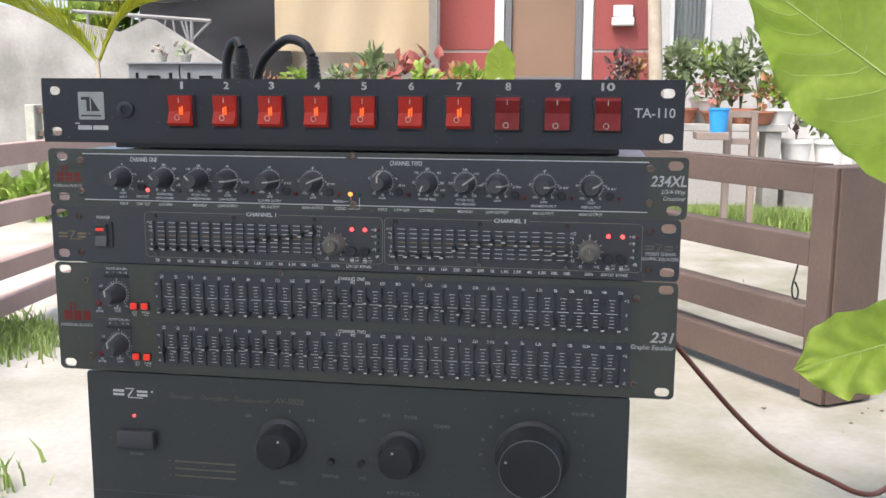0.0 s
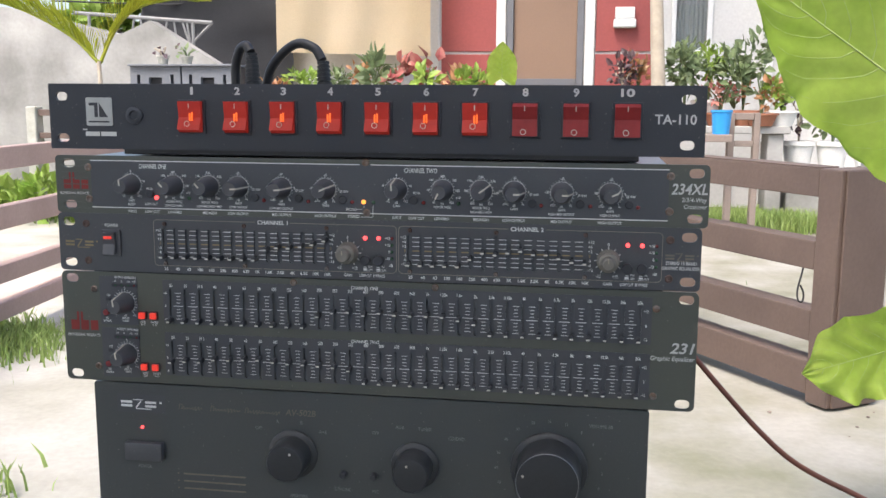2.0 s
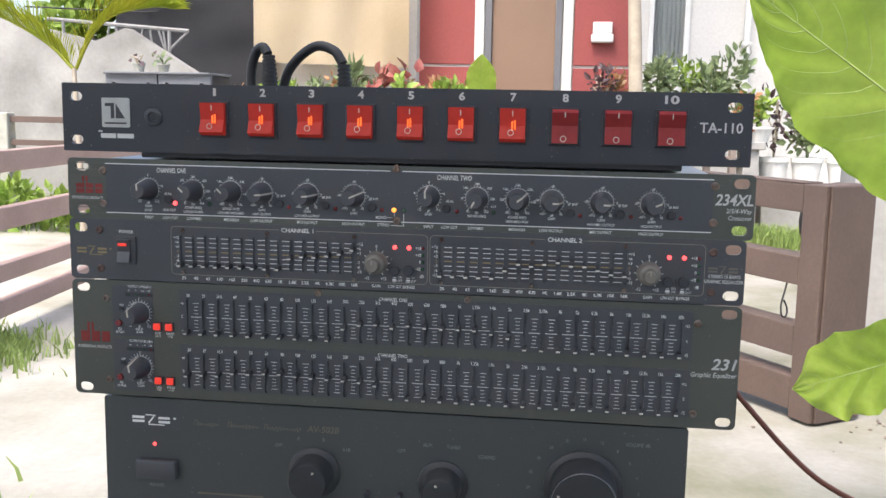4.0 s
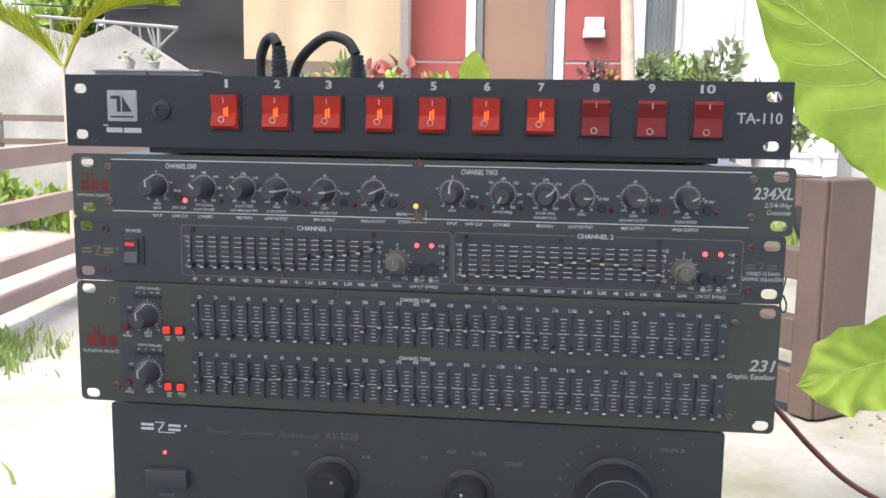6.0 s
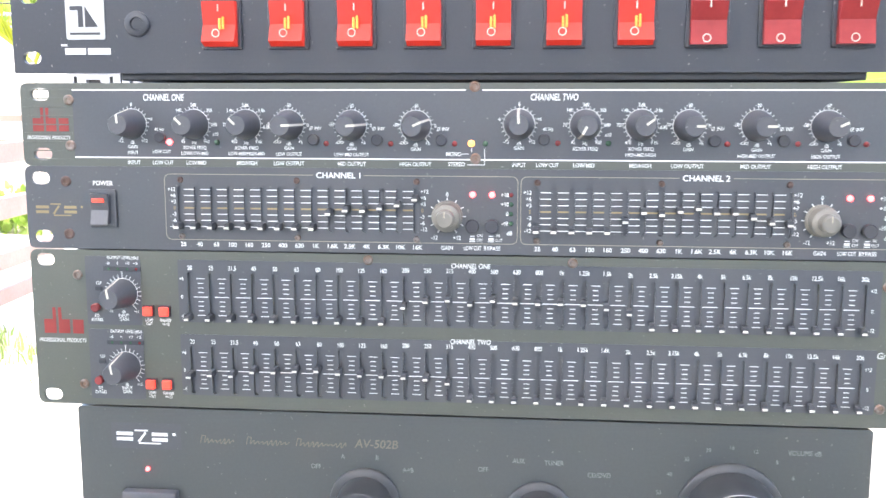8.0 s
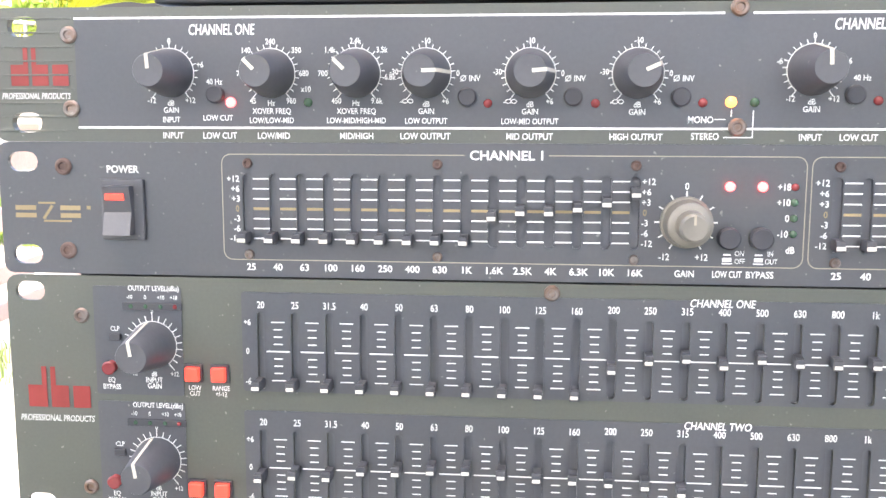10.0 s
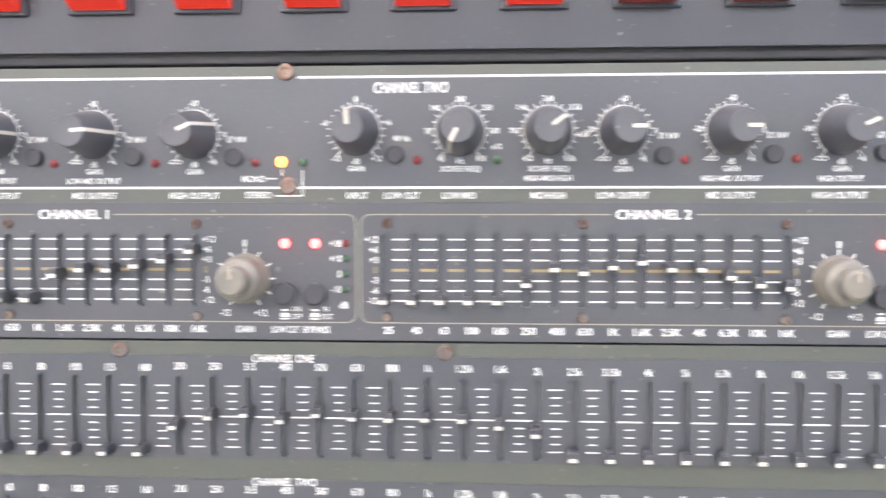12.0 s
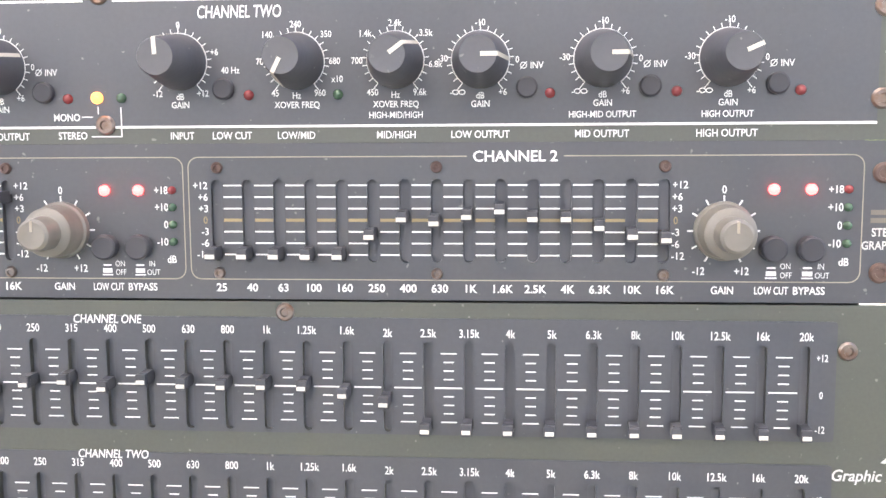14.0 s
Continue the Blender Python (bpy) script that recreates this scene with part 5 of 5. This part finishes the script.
for k, (u, v, ang, kind_) in enumerate(KX):
    dial(bm, u, v, 8.0, 9.4, 21, 142, 0.28)
    for text, du, dv in SC[kind_]:
        write(bm, text, u + du, v + dv, 1.75, d=0.5, wide=0.85)
    if UNDER[k]:
        write(bm, UNDER[k], u, v - 15.1, 1.75, d=0.5, wide=0.82)
    if kind_ == "out":
        for c in (-6.9, -5.1):
            for j in range(12):
                a, b = (2 * math.pi * q / 12 for q in (j, j + 1))
                stroke(bm, (u + c + 0.85 * math.cos(a), v - 8.8 + 0.62 * math.sin(a)), (u + c + 0.85 * math.cos(b), v - 8.8 + 0.62 * math.sin(b)), 0.3, 0.5)
        write(bm, "INV", u + 15.6, v - 1.6, 1.8, d=0.5, wide=0.85)
        for j in range(10):
            a, b = (2 * math.pi * q / 10 for q in (j, j + 1))
            stroke(bm, (u + 11.9 + 0.85 * math.cos(a), v - 1.6 + 0.85 * math.sin(a)), (u + 11.9 + 0.85 * math.cos(b), v - 1.6 + 0.85 * math.sin(b)), 0.25, 0.5)
        stroke(bm, (u + 11.0, v - 2.6), (u + 12.8, v - 0.6), 0.25, 0.5)
    small_knob(u, v, ang, xo)
for text, u in (("INPUT", -179.5), ("LOW CUT", -163.6), ("LOW/MID", -145.5), ("MID/HIGH", -118), ("LOW OUTPUT", -95.5), ("MID OUTPUT", -62), ("HIGH OUTPUT", -28.5),
                ("INPUT", 25), ("LOW CUT", 39.5), ("LOW/MID", 58), ("MID/HIGH", 86.4), ("LOW OUTPUT", 110), ("MID OUTPUT", 143.6), ("HIGH OUTPUT", 177.4)):
    write(bm, text, u, 129.5, 2.0, wide=0.85)
write(bm, "LOW CUT", -164.0, 135.3, 1.75, d=0.5)
write(bm, "40 Hz", -165, 147.0, 1.75, d=0.5)
write(bm, "40 Hz", 39.5, 147.8, 1.75, d=0.5)
write(bm, "CHANNEL ONE", -162.0, 163.7, 3.3, d=0.5, shear=0.12, fit=22, bold=0.012)
write(bm, "CHANNEL TWO", 42.5, 164.0, 3.3, d=0.5, shear=0.12, fit=24, bold=0.012)
write(bm, "MONO", -8.7, 134.9, 2.0, d=0.5)
write(bm, "STEREO", -7.2, 129.7, 2.0, d=0.5)
stroke(bm, (-4.4, 135.0), (-1.0, 135.0), 0.3, 0.5), stroke(bm, (0.6, 135.8), (0.6, 138), 0.3, 0.5)
stroke(bm, (-1.6, 129.4), (7.4, 129.4), 0.35, 0.5), stroke(bm, (7.3, 129.4), (7.3, 137.8), 0.35, 0.5)
tagged(part("lettering", bm, "print_white", xo, "white scales and lettering"), kind="stuff")
led(-159.6, 140.3, xo, "led_red_on", 1.6)
led(0.4, 140.4, xo, "led_amber_on", 1.7)
for u, v, mt in ((-75.4, 140, "led_red_off"), (-41.4, 140, "led_red_off"), (-8.2, 140.2, "led_red_off"), (7.6, 140.3, "led_green_off"), (-133.8, 140.3, "led_green_off"), (44.6, 140.8, "led_red_off"),
                 (70.1, 140.8, "led_green_off"), (129.2, 140.7, "led_red_off"), (163.6, 140.9, "led_red_off"), (196.6, 140.9, "led_red_off")):
    led(u, v, xo, mt, 1.45)
for u, v in ((-164.6, 143.0), (37.5, 142.6), (122.8, 142.3), (156.4, 142.4), (190.4, 142.8), (-82, 142.0), (-48.5, 142.0), (-15.0, 142.0)):
    pin(u, v, xo, 3.0, 2.4)
for u, v in ((-214.0, 162.3), (-214.2, 138.2), (2.6, 132.6), (2.0, 169.3), (218.0, 163.0), (218.0, 138.5)):
    screw(u, v, xo, 2.9, 0.2)
bm = bmesh.new()
red_mark(bm, -231.5, 149.2, 1.02)
tagged(part("maker_mark", bm, "print_red", xo, "dull red maker's mark"), kind="stuff")
bm = bmesh.new()
write(bm, "PROFESSIONAL PRODUCTS", -226.3, 142.4, 1.9, shear=0.2, fit=24, bold=0.02)
write(bm, "234XL", 231, 154.3, 7.2, shear=0.2, fit=25, bold=0.02)
write(bm, "2/3/4-Way", 234.4, 146.9, 3.0, wide=0.8, shear=0.15, fit=17)
write(bm, "Crossover", 235.4, 142.2, 3.0, wide=0.8, shear=0.15, fit=15.5)
tagged(part("lettering", bm, "print_grey", xo, "pale grey slanted lettering"), kind="stuff")
settle(xo)

# ten-way power switch panel on top
tap = thing("power_switch_panel", P(0, 176, -70), "black rack power panel with ten red rocker switches, seven lit", "power panel", "rack units")
plate("front_panel", rounded(-243.2, 239.8, 176.2, 224.8, 0.8), [stadium(u, v, 10, 6.4) for u in (-233.0, 228.0) for v in (184.3, 215.4)], -3, 0, "panel_top", tap)
chassis(tap, -186, 196, 172.4, 223.5, 150)
bm = bmesh.new()
for k in range(10):
    write(bm, str(k + 1), -129.0 + 35.1 * k, 219.8, 5.0, fit=(2.2 if k == 0 else 9.5 if k == 9 else 4.2), bold=0.035)
write(bm, "TA-110", 219.6, 201.9, 6.4, fit=28, bold=0.015)
tagged(part("lettering", bm, "print_grey", tap, "pale grey figures and lettering"), kind="stuff")
for k in range(10):
    u = -129.2 + 35.15 * k
    on = k < 7
    bm = bmesh.new()
    slab(bm, u - 10.6, u + 10.6, 188.2, 213.4, 0, 1.6, 0.5)
    sw = part("rocker_switch", bm, "panel_top", tap)
    bm = bmesh.new()
    prof = [(189.6, 1.7), (189.6, 3.2), (191.8, 8.6), (200.5, 4.6), (212.2, 6.4), (212.2, 1.7)] if on else [(189.6, 1.7), (189.6, 6.4), (201.3, 4.6), (210.0, 8.6), (212.2, 3.2), (212.2, 1.7)]
    e2 = [[bm.verts.new(P(uu, v, d)) for v, d in prof] for uu in (u - 8.6, u + 8.6)]
    n = len(prof)
    for j in range(n):
        bm.faces.new((e2[0][j], e2[0][(j + 1) % n], e2[1][(j + 1) % n], e2[1][j]))
    bm.faces.new(e2[0]), bm.faces.new(e2[1][::-1])
    bmesh.ops.recalc_face_normals(bm, faces=list(bm.faces))
    rk = part("rocker", bm, "rocker_red" if on else "rocker_off", sw, "lit red translucent rocker" if on else "unlit red translucent rocker")
    bm = bmesh.new()
    # on and off marks
    quad(bm, u - 0.35, u + 0.35, 207.0, 210.6, 8.9 if not on else 6.6)
    for j in range(14):
        a, b = (2 * math.pi * q / 14 for q in (j, j + 1))
        vv, dd = (196.0, 8.1) if on else (192.6, 6.6)
        stroke(bm, (u - 1.0 + 1.9 * math.cos(a), vv + 1.9 * math.sin(a)), (u - 1.0 + 1.9 * math.cos(b), vv + 1.9 * math.sin(b)), 0.5, dd)
    tagged(part("marks", bm, "pointer", sw), kind="stuff")
    if on:
        bm = bmesh.new()
        du = (1.5, 0.5, 0.6, 0.4, -0.3, 0.2, 0.8)[k]
        slab(bm, u + du - 1.5, u + du - 0.3, 198.0, 203.6, 5.4, 6.7, 0.4)
        slab(bm, u + du + 0.3, u + du + 1.5, 198.0, 204.4, 5.4, 6.7, 0.4)
        part("neon_lamp", bm, "neon", sw, "glowing orange neon lamp")
plate("badge", rounded(-213, -192, 193.6, 214.6, 1.2), [], 0.1, 0.8, "badge", tap, "brushed pale square badge")
bm = bmesh.new()
quad(bm, -210.5, -203.4, 208.6, 210.8, 0.95)
quad(bm, -206.2, -203.4, 200.0, 208.6, 0.95)
bm.faces.new([bm.verts.new(P(*q, 0.95)) for q in ((-202.4, 210.8), (-202.4, 200.0), (-195.4, 200.0))])
quad(bm, -211, -194.5, 196.0, 197.2, 0.95)
tagged(part("badge_mark", bm, "hole_dark", tap), kind="stuff")
bm = bmesh.new()
quad(bm, -214.5, -203.0, 185.9, 189.2)
quad(bm, -202.0, -189.6, 185.9, 189.2)
quad(bm, -216.5, -213.0, 190.2, 191.2)
tagged(part("maker_bars", bm, "print_grey", tap, "pale bars of a maker's name"), kind="stuff")
turned("blank_plug", -174.5, 201.5, 0, [(6.5, 0), (6.5, 1.4), (5.6, 2.0), (3.4, 2.0), (3.0, 1.0), (0, 1.0)], "panel_top", tap, 24, "black round blanking plug")
settle(tap)

# mains leads behind the power panel
for pts, plug_at in ((((-152, 215, -150), (-152, 241, -150), (-147, 256, -148), (-140, 260, -145), (-135, 254, -142)), (-134, 251)),
                     (((-130, 212, -160), (-121, 242, -158), (-98, 261, -152), (-79, 258, -146), (-70, 247, -142)), (-69, 244))):
    lead = thing("mains_lead", P(pts[0][0], 205, -155), "thick black mains lead with a ribbed strain relief", "cable")
    bm = bmesh.new()
    tube(bm, spline([P(*p) for p in pts], 8), 0.0042, 12)
    part("cable", bm, "rubber", lead, smooth=60)
    bm = bmesh.new()
    prof = []
    for k in range(9):
        prof += [(5.4 + 0.25 * k, 3.6 * k), (5.4 + 0.25 * k, 3.6 * k + 2.2), (4.6 + 0.25 * k, 3.6 * k + 2.3), (4.6 + 0.25 * k, 3.6 * k + 3.5)]
    lathe(bm, P(plug_at[0], plug_at[1] + 2, -141), (0.06, -0.05, -1), [(r / 1000, h / 1000) for r, h in prof], 16)
    part("strain_relief", bm, "rubber", lead)
    settle(lead)

# brown lead from the stack to the ground
lead = thing("mains_lead", (0.70, 2.2, 0), "brown flexible lead hanging from the stack to the ground", "cable")
bm = bmesh.new()
tube(bm, spline([P(205, 30, -150), P(238, 12, -190), P(263, -18, -190), P(292, -51, -190), P(323, -84, -190), P(355, -111, -190), P(399, -133, -190), P(440, -146, -190),
                 (0.34, 0.95, 0.62), (0.5, 1.2, 0.45), (0.62, 1.6, 0.15), (0.66, 1.9, 0.012), (0.72, 2.3, 0.008)], 8), 0.0026, 10)
part("cable", bm, "cable_brown", lead, smooth=60)
settle(lead)

# table under the stack
zt = P(0, -156, 0).z
table = thing("table", (XC, Y0 + 0.2, 0), "plain brown wooden table under the stack", "table")
bm = bmesh.new()
box(bm, XC - 0.20, XC + 0.19, Y0 - 0.0, Y0 + 0.42, zt - 0.03, zt, 0.004)
part("tabletop", bm, "table_wood", table)
for x in (XC - 0.17, XC + 0.16):
    for y in (Y0 + 0.035, Y0 + 0.38):
        bm = bmesh.new()
        box(bm, x - 0.022, x + 0.022, y - 0.022, y + 0.022, 0, zt - 0.03, 0.003)
        part("leg", bm, "table_wood", table)
settle(table)
